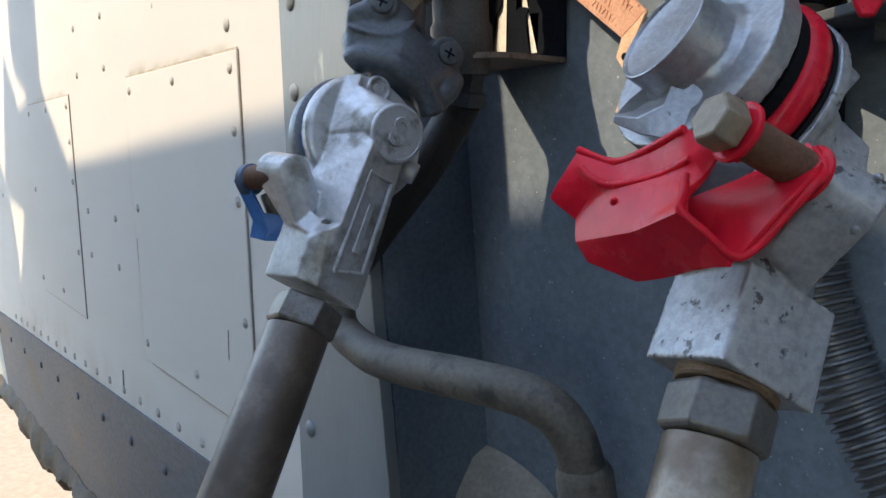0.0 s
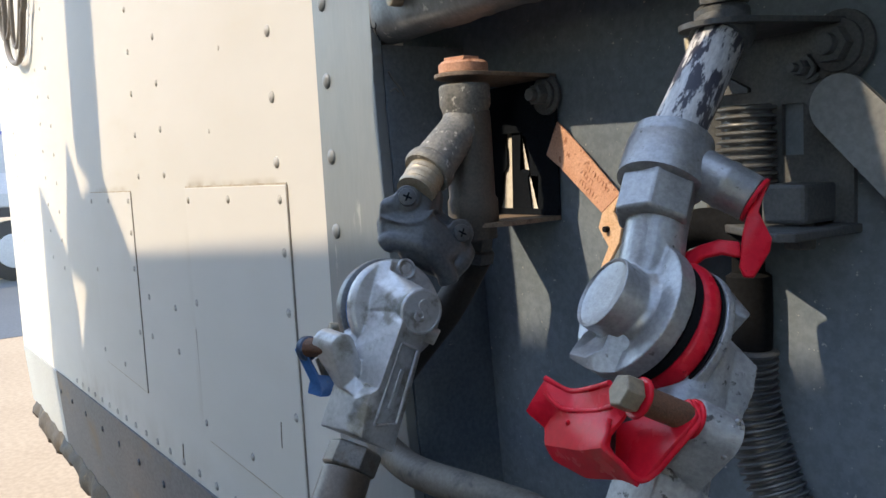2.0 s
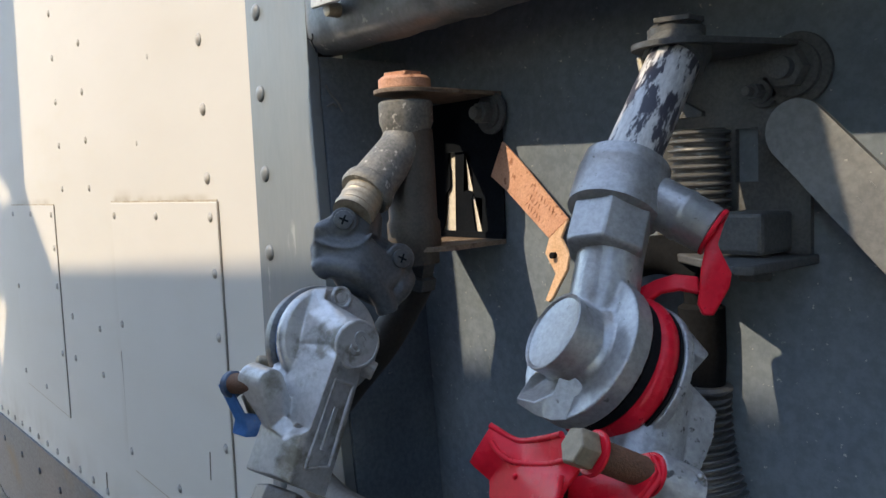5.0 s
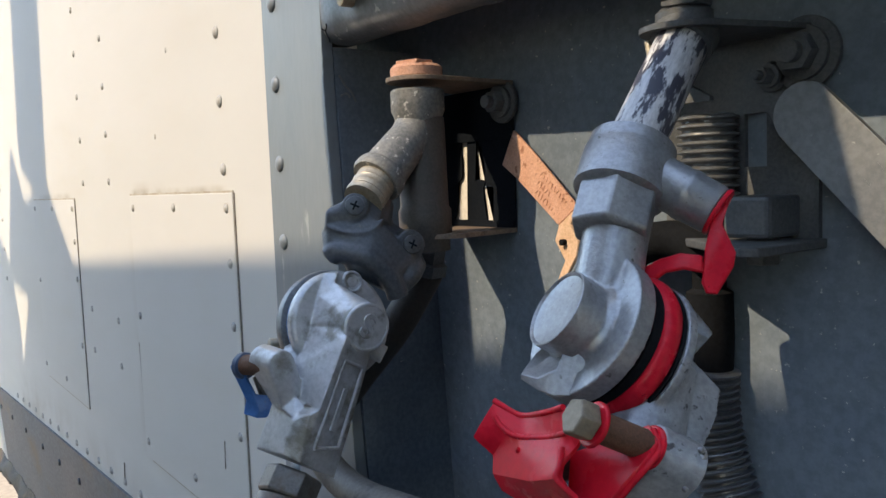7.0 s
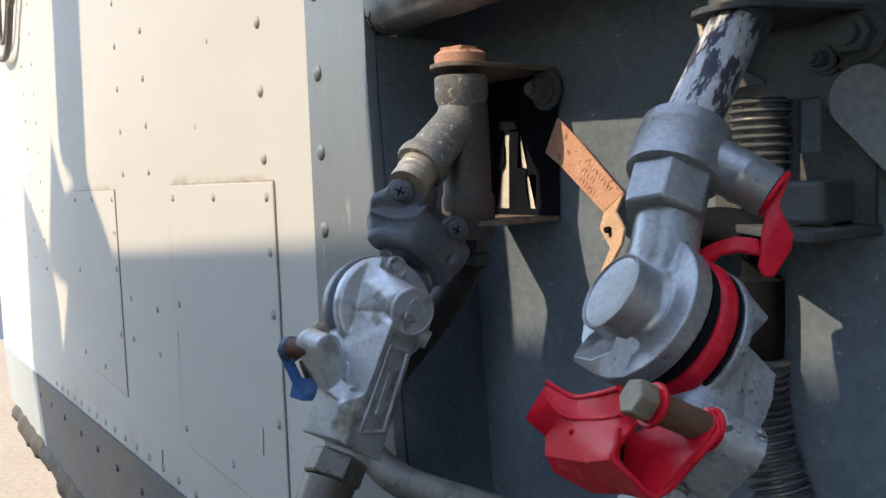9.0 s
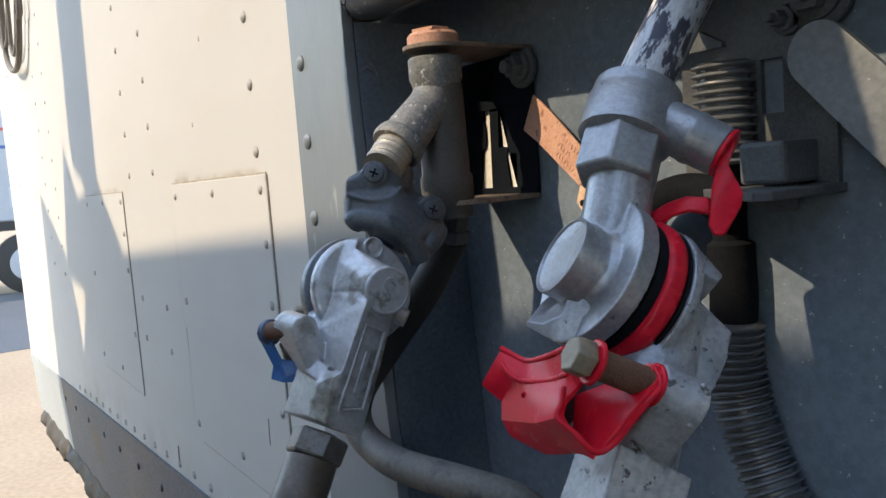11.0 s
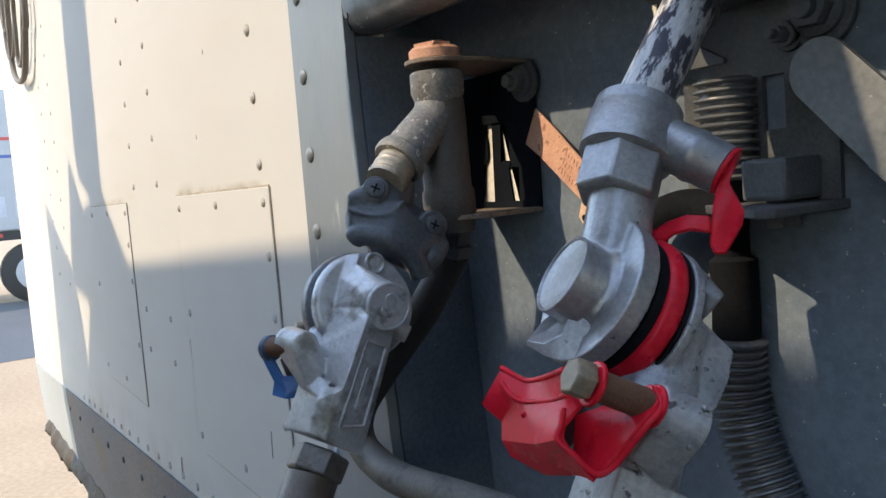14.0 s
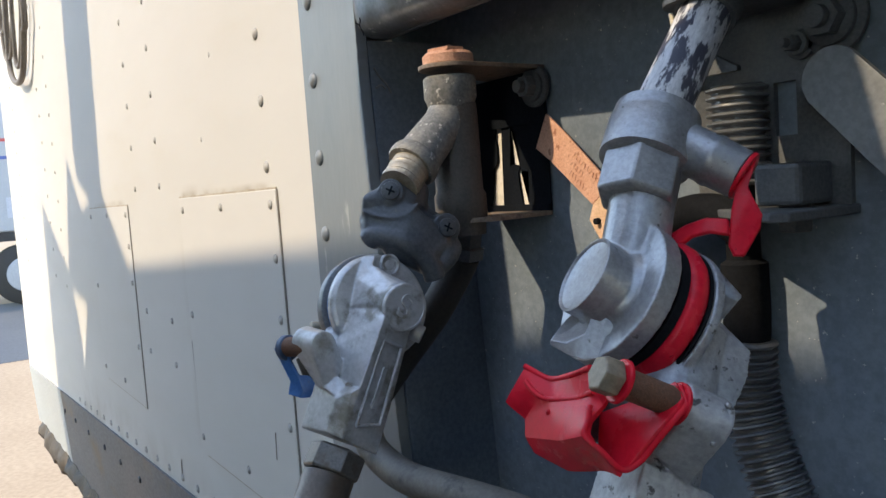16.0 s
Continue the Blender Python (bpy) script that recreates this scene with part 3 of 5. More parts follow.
RIVET_STRIP, RIVET_BIG, RIVET_SMALL, RIVET_RAIL = (rivet_mesh(0.0062, 0.0032, STRIP), rivet_mesh(0.0056, 0.003, WHITE_RIVET), rivet_mesh(0.0045, 0.0024, WHITE_RIVET), rivet_mesh(0.006, 0.003, RAIL))


def rivet(me, x, z, parent, y=0.0):
    ob = new("rivet", me)
    ob.location = (x, y + 0.0003, z)
    ob.parent = parent


PITCH = 0.0575
for k in range(-9, 6):
    rivet(RIVET_STRIP, -0.002, 1.45 + PITCH * k, strip, -0.003)
for k in range(0, 7):
    rivet(RIVET_BIG, -0.119, 1.45 + PITCH * k, wall)
for k in range(-4, 7):
    if k not in (-1, -2):
        rivet(RIVET_SMALL, -0.491, 1.448 + PITCH * k, wall)
        rivet(RIVET_SMALL, -0.624, 1.449 + PITCH * k, wall)
for k in range(-3, 9):
    rivet(RIVET_SMALL, -1.35, 1.45 + 0.0615 * k, wall)
    rivet(RIVET_SMALL, -1.5, 1.465 + 0.0615 * k, wall)
    rivet(RIVET_SMALL, -2.03, 1.48 + 0.0615 * k, wall)
for k in range(18):
    x = -0.17 - 0.0685 * k
    rivet(RIVET_BIG, x, PANEL_LOW(x) + 0.018, wall)
for x in (-0.36, -0.493, -0.629, -0.78, -0.928, -1.075, -1.25, -1.42, -1.58):
    rivet(RIVET_RAIL, x, PANEL_LOW(x) - 0.042, rail, -0.0025)
for x, z in ((-0.236, 1.31), (-0.36, 1.36), (-0.25, 1.57), (-0.3, 1.49)):
    rivet(rivet_mesh(0.003, 0.0012, WHITE_RIVET), x, z, wall)


# access covers with a dark seam round them
def access_cover(x0, x1, z0, z1, label):
    t = thing("access_cover", pose(x0, 0, z0), label, "cover", "access covers on the front wall")
    w, h = x1 - x0, z1 - z0
    bm = bmesh.new()
    box(bm, (0, -0.0016, 0), (w, -0.0002, h))
    bevelled(part("plate", bm, WHITE, t, smooth=0), 0.0006)
    for lo, hi, mat in (((w, -0.001, 0.0), (w + 0.002, -0.0001, h), SEAM), ((0, -0.001, h), (w, -0.0001, h + 0.002), BROWN_GRIME), ((0.02, -0.001, -0.0015), (w, -0.0001, 0), BROWN_GRIME), ((-0.0015, -0.001, 0), (0, -0.0001, h * 0.75), BROWN_GRIME)):
        bm = bmesh.new()
        box(bm, lo, hi)
        part("seam", bm, mat, t, smooth=0)
    for x, z in ((0.012, h - 0.014), (w * 0.5, h - 0.013), (w - 0.014, h - 0.013), (w - 0.012, h * 0.8), (w - 0.012, h * 0.62), (w - 0.012, h * 0.3), (0.012, 0.02), (w * 0.55, 0.02), (0.012, h * 0.55)):
        ob = new("screw_head", RIVET_SMALL)
        ob.location = (x, -0.0014, z)
        ob.parent = t


access_cover(-0.402, -0.1, 1.127, 1.43, "white riveted access cover with a brown grimy top edge")
access_cover(-0.985, -0.68, 1.125, 1.427, "white riveted access cover half in shadow")

# looped cable on the wall far along
t = thing("looped_cable", pose(0, 0, 0), "thin dark cables hanging in narrow loops on the white wall", "cable")
for pts, r in (([(-1.40, 2.4), (-1.425, 1.9), (-1.47, 1.83), (-1.56, 1.755), (-1.69, 1.752), (-1.80, 1.80), (-1.79, 1.9), (-1.72, 2.1), (-1.66, 2.4)], 0.007),
               ([(-1.45, 2.4), (-1.47, 1.95), (-1.52, 1.85), (-1.60, 1.79), (-1.68, 1.80), (-1.66, 1.92), (-1.62, 2.4)], 0.005),
               ([(-1.60, 2.4), (-1.63, 2.0), (-1.70, 1.87), (-1.80, 1.83), (-1.90, 1.86), (-1.91, 2.0), (-1.86, 2.4)], 0.005),
               ([(-1.72, 2.4), (-1.76, 2.02), (-1.84, 1.93), (-1.93, 1.93), (-1.97, 2.05), (-1.95, 2.4)], 0.0045)):
    bm = bmesh.new()
    sweep(bm, spline([(x, -0.012 - 0.8 * r, z) for x, z in pts]), r, 10)
    part("cable_loop", bm, CABLE, t)

# plate bolted over the lip
t = thing("cover_plate", pose(0.100, -0.016, 1.547), "grey metal plate bolted above the recess", "plate")
bm = bmesh.new()
hull(bm, [(x, y, z) for x, z in ((0, 0.0), (0.36, -0.012), (0.36, 0.12), (0.004, 0.12)) for y in (0, 0.003)])
bevelled(part("plate", bm, PLATE_PALE, t, smooth=0), 0.001)
# Flat black disc: the dark inside of the hole is put into colour.
bm = bmesh.new()
lathe(bm, (0.012, -0.0005, 0.017), (0.012, -0.0012, 0.017), ((0, 0.006), (1, 0.005)), 20)
part("bolt_hole", bm, BLACK_RUBBER, t)
bm = bmesh.new()
edged(bm, (0.012, 0.004, -0.002), (0.012, 0.013, -0.002), 0.0045, 0.001, 16)
part("spacer", bm, NIPPLE, t, "pale threaded spacer")

# added coil, unseen above the view over the couplings, fitted to cast a shadow band
t = thing("shadow_coil", pose(0.3740 - 0.28 * SUN_SIDE, -0.28, 1.368 + 0.28 * SUN_DROP), "unseen black coil added to cast a shadow over the right coupling", "hose")
bm = bmesh.new()
turns = []
for k in range(420):
    s = k / 419
    w = 2 * math.pi * 14 * s
    rr = 0.0225 - 0.0155 * s + 0.001 * math.sin(5 * s)
    turns.append(Vector((-0.0285 * s + rr * math.cos(w), rr * math.sin(w), 0.175 * s)))
sweep(bm, turns + [Vector((-0.027, -0.03, 0.21)), Vector((-0.014, -0.3, 0.5)), Vector((0.1, -1.3, 0.9))], 0.007, 12)
part("coil", bm, BLACK_RUBBER, t)
# Unseen cable, added so that its shadow darkens the sheet's left edge.
t = thing("shadow_cable", pose(0.087 - 0.28 * SUN_SIDE, -0.28, 1.36 + 0.28 * SUN_DROP), "unseen black cable added to shade a strip of the recess", "cable")
bm = bmesh.new()
sweep(bm, resample(spline([(0.004, 0, -0.01), (0.002, 0, 0.05), (-0.004, 0, 0.12), (-0.01, -0.05, 0.22), (-0.06, -0.35, 0.66), (-0.2, -1.3, 1.9)], 10), 0.01), 0.0145, 20)
part("cable", bm, BLACK_RUBBER, t)


# ---- frames of the two couplings: x across, y up along the pipe, z towards the camera at 7 s; parts are placed to fit its view ----
LEFT_AT = Matrix(((0.57022, 0.18244, 0.80098, 0.19296), (0.71362, 0.37299, -0.59298, -0.07444), (-0.40694, 0.90972, 0.08250, 1.34470), (0, 0, 0, 1)))
RIGHT_AT = Matrix(((0.57624, 0.16242, 0.80098, 0.34837), (0.72620, 0.34786, -0.59298, -0.04533), (-0.37494, 0.92337, 0.08250, 1.37850), (0, 0, 0, 1)))


def circle(c, n, r, count=20):
    q = Vector(n).to_track_quat("Z", "Y").to_matrix()
    return [Vector(c) + q @ Vector((r * math.cos(2 * math.pi * k / count), r * math.sin(2 * math.pi * k / count), 0)) for k in range(count)]


def along(p, n, d):
    return Vector(p) + Vector(n).normalized() * d


# ---- the right coupling ----
R_AXIS, R_FACE, R_P = Vector((0, 0.93, -0.37)).normalized(), Vector((0.913, -0.19, -0.361)).normalized(), Vector((-1.5, -3.6, 6))
upper = thing("gladhand", RIGHT_AT, "bare cast aluminium air coupling on the trailer's pipe", "coupling", "air couplings")


PORT = R_P - R_FACE * 20.8
PORT_N = Vector((-0.94, 0.2, 0.27)).normalized()


def right_upper_body(bm):
    cyl(bm, (-7.5, 40, -5), (-3, 6, 4), 11.8, 12.5)
    cyl(bm, along(R_P, R_FACE, -8.5), along(R_P, R_FACE, -1), 27.6)
    cyl(bm, along(R_P, R_FACE, -11.5), along(R_P, R_FACE, -6), 15, 20)
    cyl(bm, PORT - PORT_N * 18, PORT - PORT_N * 4, 14.4)
    hull(bm, [(-12, 34, 0), (3, 34, -4), (-6, 34, 8), (2, 10, 13), (-6, 0, 16), (5, 8, 2), (-2, 26, 8)])


def port_dish(bm):
    n = PORT_N
    lathe(bm, PORT - n * 6, PORT, ((0, 14.5), (0.86, 14.7), (0.97, 14.6), (1, 14.2), (0.97, 13.8), (0.86, 13.3), (0.8, 11.5), (0.77, 7), (0.76, 0.5)), 56)


def lobe_cup(bm):
    """Hooked lug under the port: a thin curved wall with a hollow behind it."""
    rim = [(-0.5, -13.6, 23), (-8.8, -11.7, 22), (-13.6, -9.2, 17.5), (-14.3, -18.8, 21), (-19.1, -24.0, 19), (-24.5, -25.0, 16)]
    low = [(-0.3, -19.5, 25), (-3.5, -23.0, 24), (-8.0, -25.5, 24), (-12.5, -27.5, 22.5), (-17.2, -28.0, 20), (-23.8, -26.8, 15.2)]
    deep = [(-1, -11, 12), (-6, -9.5, 10), (-12, -8.5, 8), (-14.5, -15.5, 7), (-18.5, -20.5, 8), (-23, -24, 12)]
    back = [(0, -7, 10), (-6, -6.5, 8), (-12.5, -6.5, 5), (-17, -11.5, 4), (-20.5, -17.5, 5), (-23.8, -24.5, 12)]
    rows = [[bm.verts.new(p) for p in r] for r in (low, rim, deep, back)]
    rows.append([bm.verts.new((p[0] + 8, p[1] + 1, p[2] - 9)) for p in back])
    for a, b in zip(rows, rows[1:] + rows[:1]):
        for k in range(5):
            bm.faces.new((a[k], a[k + 1], b[k + 1], b[k]))
    bm.faces.new([r[0] for r in rows])
    bm.faces.new([r[5] for r in rows][::-1])


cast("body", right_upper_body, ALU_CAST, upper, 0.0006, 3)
piece("port_face", port_dish, ALU, upper)
piece("lobe", lobe_cup, ALU, upper, bevel=0.5)
piece("hex_collar", lambda bm: hexagon(bm, (-9, 31, -1), (-9.5, 48, -8), 15.6, 0.15), ALU, upper, bevel=0.8)
piece("collar", lambda bm: lathe(bm, (-9.5, 46, -8), (-9, 68, -17), ((0, 15), (0.06, 17.3), (0.7, 17.5), (0.74, 16.9), (0.8, 16.9), (0.97, 16.6), (1, 15.5)), 56), ALU, upper)
piece("side_port", lambda bm: lathe(bm, (-8, 60, -12), (23.5, 52.5, 2), ((0, 9.5), (0.62, 9.5), (0.64, 9.9), (0.7, 9.9), (0.72, 9.5), (0.97, 9.2), (1, 8.6)), 40), ALU, upper)
piece("port_cap", lambda bm: edged(bm, (23.5, 52.5, 2), (25, 52.1, 2.6), 9.3, 0.5), RED, upper, "red edge of a cap")
piece("seal", lambda bm: lathe(bm, along(R_P, R_FACE, -1), along(R_P, R_FACE, 6), ((0, 22), (0.3, 25.8), (0.8, 25.8), (1, 22)), 48), BLACK_RUBBER, upper, "black rubber seal")


def lever_leaf(bm):
    sheet(bm, [[(22, 61, 5), (25.5, 60, 6), (25, 48, 9), (21.5, 48, 7)], [(21.5, 48, 7), (25, 48, 9), (32.5, 40, 11), (27, 38, 11.5), (22, 38, 9)],
               [(22, 38, 9), (27, 38, 11.5), (32.5, 40, 11), (33, 35, 12), (30.5, 24, 13), (27, 23, 12.5), (24.5, 26, 11)]], 2.0)


piece("cap_lever", lever_leaf, RED, upper, "red lever of the cap", bevel=0.7)


def cap_arm(bm):
    sheet(bm, [[(9, 25, -3), (12, 29, 0), (14, 25, 4), (11, 20, 2)], [(12, 29, 0), (17, 33, 3), (18.5, 28, 7), (14, 25, 4)], [(17, 33, 3), (23, 34.5, 8), (24.5, 29, 10), (18.5, 28, 7)],
               [(9, 25, -3), (11, 20, 2), (15, 13, -1), (14, 15, -5)]], 2.2)


piece("cap_arm", cap_arm, RED, upper, "red arm of the cap", bevel=0.7)

lower = thing("gladhand", RIGHT_AT, "pitted cast aluminium air coupling with red guard on a hose end", "coupling", "air couplings")


def right_lower_body(bm):
    cyl(bm, along(R_P, R_FACE, 14.6), along(R_P, R_FACE, 18.6), 28.2)
    cyl(bm, along(R_P, R_FACE, 16), along(R_P, R_FACE, 28), 24, 17)
    hull(bm, circle((22, -6, 3), R_AXIS, 14) + circle((20, -56, 27), R_AXIS, 16))
    hull(bm, [(22, 21, -1), (37, 11, 4), (35, 9, 7), (33, -1, 2), (24, 16, -8), (22, 4, -8), (26, 10, 6)])
    hull(bm, [(32, 0, 4), (45, -7, 8), (45, -16, 13), (42, -27, 19), (26, -6, 14), (24, -30, 22), (30, -4, -6), (34, -40, 20)])
    u, v = Vector((17.5, 1.5, 9.5)), Vector((-9.4, 6.3, 16.3))
    c0, c1 = Vector((20.5, -78.5, 37)), Vector((21.5, -55, 29))
    hull(bm, [c + s * w for c, k in ((c0, 1), (c1, 0.97)) for w in (u, v) for s in (k, -k)])
    hull(bm, circle((15, -29, 48), (0.95, -0.15, -0.2), 8) + circle((29, -31, 47), (0.95, -0.15, -0.2), 8.5) + [(14, -46, 46), (28, -52, 42), (12, -38, 18), (34, -40, 20), (18, -50, 22)])


def corroded_end(bm):
    rough = random.Random(21)
    for k in range(90):
        c = Vector((29.0 + rough.uniform(-2.4, 1.0), -30.0 + rough.uniform(-6.5, 6.5), 47.5 + rough.uniform(-6, 6)))
        bmesh.ops.create_icosphere(bm, subdivisions=1, radius=rough.uniform(0.6, 1.5), matrix=Matrix.Translation(c))


piece("corroded_end", corroded_end, ALU, lower, "pitted, corroded lug end", angle=60)
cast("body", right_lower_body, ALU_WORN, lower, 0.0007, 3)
piece("red_ring", lambda bm: lathe(bm, along(R_P, R_FACE, 4.5), along(R_P, R_FACE, 13.2), ((0, 22), (0.02, 25), (0.1, 26.6), (0.3, 27.8), (0.6, 28), (0.85, 27.2), (0.97, 25.5), (1, 22)), 72), RED, lower, "red painted ring between the faces")
piece("gasket", lambda bm: lathe(bm, along(R_P, R_FACE, 12.8), along(R_P, R_FACE, 14.5), ((0, 22), (0.1, 27.0), (0.5, 27.5), (0.9, 27.0), (1, 22)), 72), BLACK_RUBBER, lower, "thin black gasket behind the ring")

BOLT_A, BOLT_B = Vector((-13.2, -26.0, 61)), Vector((14, -28.2, 52))


def guard(bm):
    # saddle-shaped upper edge, front plate with a tip, folded bottom, and a far plate that carries the bolt
    r0, r1, r2, r3 = (-29.8, -36.6, 16.0), (-21.1, -37.1, 23.0), (-16.2, -32.5, 33.0), (-12.6, -27.0, 43.5)
    c0, c1, c2, c3 = (-28.0, -41.3, 20.2), (-19.8, -43.0, 28.0), (-13.0, -38.2, 38.5), (-9.6, -33.0, 47.5)
    tip, n0, n1 = (-32.6, -51.1, 15.0), (-24.0, -54.0, 17.4), (-22.4, -59.6, 19.4)
    m0 = (-23.0, -47.5, 20.5)
    f1, h0 = (-14.5, -53.0, 39.5), (-10.0, -45.6, 55.5)
    i0, i1 = (-9.6, -41.6, 52.5), (-6.2, -36.2, 49.5)
    e0, e1 = (-5.2, -32.0, 50.0), (-3.2, -25.5, 53.0)
    g0, g1, g2 = (-18.0, -63.2, 22.0), (-6.1, -63.6, 29.5), (-0.7, -59.0, 39.0)
    j0, j1 = (3.0, -51.0, 59.0), (7.5, -47.4, 57.6)
    k0, k1, k2 = (12.0, -32.6, 60.5), (15.5, -26.5, 56.5), (12.6, -22.6, 52.5)
    b0, b1, b2, b3 = (-1.0, -51.8, 42.0), (-2.8, -41.0, 36.0), (4.8, -34.0, 40.0), (12.0, -26.0, 45.0)
    sheet(bm, [[r0, r1, c1, c0], [r1, r2, c2, c1], [r2, r3, c3, c2],
               [r0, c0, m0, tip], [tip, m0, n0], [c0, c1, m0], [m0, c1, f1, n1], [m0, n1, n0], [c1, c2, i0, f1], [f1, i0, h0], [c2, c3, i1, i0], [c3, e1, e0, i1], [r3, e1, c3],
               [n1, f1, g1, g0], [f1, h0, j0, g2], [f1, g2, g1],
               [j0, j1, b0], [j1, k0, b2, b1, b0], [k0, k1, k2, b3, b2]], 1.9, False)
    layer = bm.edges.layers.float.get("crease_edge") or bm.edges.layers.float.new("crease_edge")
    for e in bm.edges:
        e[layer] = 0.55


ob = piece("guard", guard, RED, lower, "glossy red pressed steel guard")
mod = ob.modifiers.new("pressed", "SUBSURF")
mod.levels = mod.render_levels = 2
piece("guard_lip", lambda bm: sweep(bm, spline([(-29.8, -36.6, 16), (-21.1, -37.1, 23), (-16.2, -32.5, 33), (-12.6, -27, 43.5)], 6), 1.05, 10), RED, lower, "rolled edge of the red guard")
piece("guard_crease", lambda bm: sweep(bm, spline([(-28.2, -41.0, 19.8), (-24.2, -43.2, 24.0), (-19.8, -43.0, 28.2), (-13, -38.2, 38.5), (-9.8, -33.4, 47.0)], 6), 0.9, 10), RED, lower, "pressed ridge in the red guard")
piece("guard_fold", lambda bm: sweep(bm, spline([(-10.2, -37.5, 50.2), (-9.8, -42, 53), (-10.0, -45.6, 55.5), (-4.0, -48.2, 57.5), (3.0, -51.0, 59.0), (7.5, -47.4, 57.6), (10.0, -39.5, 59.2), (12.2, -32.6, 60.3), (15.2, -27, 56.7), (12.8, -22.8, 52.6)], 6), 1.0, 10), RED, lower, "rolled rim round the guard's opening")
for c, r in (((-19.2, -46.6, 30.6), 0.7),):
    piece("dimple", lambda bm: lathe(bm, Vector(c) + Vector((0.5, -0.35, -0.8)), Vector(c) + Vector((-0.2, 0.15, 0.35)), ((0, r * 1.5), (0.6, r * 1.2), (1, r * 0.4)), 20), RED, lower)
piece("guard_eye", lambda bm: lathe(bm, BOLT_A.lerp(BOLT_B, 0.25), BOLT_A.lerp(BOLT_B, 0.31), ((0, 6.4), (0.25, 6.9), (0.75, 6.9), (1, 6.4)), 40), RED, lower, "red eye of the guard round the bolt")
piece("guard_eye", lambda bm: lathe(bm, BOLT_A.lerp(BOLT_B, 0.97), BOLT_A.lerp(BOLT_B, 1.03), ((0, 6.2), (0.25, 6.7), (0.75, 6.7), (1, 6.2)), 40), RED, lower, "red eye of the guard round the bolt")
piece("bolt_head", lambda bm: hexagon(bm, BOLT_A, BOLT_A.lerp(BOLT_B, 0.24), 6.0, 0.2), BOLT_ZINC, lower, "dull zinc hexagon bolt head", bevel=0.4)
# Dark block added behind the opening, in place of the shade inside it.
piece("opening_fill", lambda bm: hull(bm, [(-12, -42, 34), (-4, -52, 38), (6, -38, 38), (8, -28, 38), (-6, -30, 36), (-10, -44, 22), (4, -46, 24), (8, -28, 26)]), IRON_DARK, lower, "dark block filling the guard's opening as shade", bevel=1.0)
piece("bolt_spacer", lambda bm: cyl(bm, BOLT_A.lerp(BOLT_B, 0.3), BOLT_B, 4.7), RUST_DARK, lower, "brown rusty spacer on the bolt")

hose_end = thing("hose_end", RIGHT_AT, "stained steel air hose end under the red coupling", "hose", "air hose ends")
N0, N1 = Vector((20, -80.5, 39.8)), Vector((19.6, -92, 44.5))
piece("threads", lambda bm: lathe(bm, (20.3, -76, 38), N0, [(k / 8, 11.6 + 0.7 * (k % 2)) for k in range(9)], 32), RUSTY_THREAD, hose_end, "rusty brown thread above the nut")
piece("nut", lambda bm: hexagon(bm, N0, N1, 12.9, 0.35), NUT_STEEL, hose_end, bevel=0.5)
piece("grip_tube", lambda bm: edged(bm, N1, N1 - R_AXIS * 130, 10.9, 1.0), TUBE_STEEL, hose_end, "smooth brown-stained steel grip")

# ---- the left coupling ----
L_AXIS, L_FACE, L_P = Vector((0, 0.9, -0.43)).normalized(), Vector((-0.45, -0.37, -0.81)).normalized(), Vector((-2, 19, -9))
left = thing("gladhand", LEFT_AT, "dusty cast aluminium air coupling with raised letter and blue bracket", "coupling", "air couplings")


S_N = Vector((0.52, 0.15, 0.84)).normalized()
S_C = Vector((11.6, 24.6, 9.0))


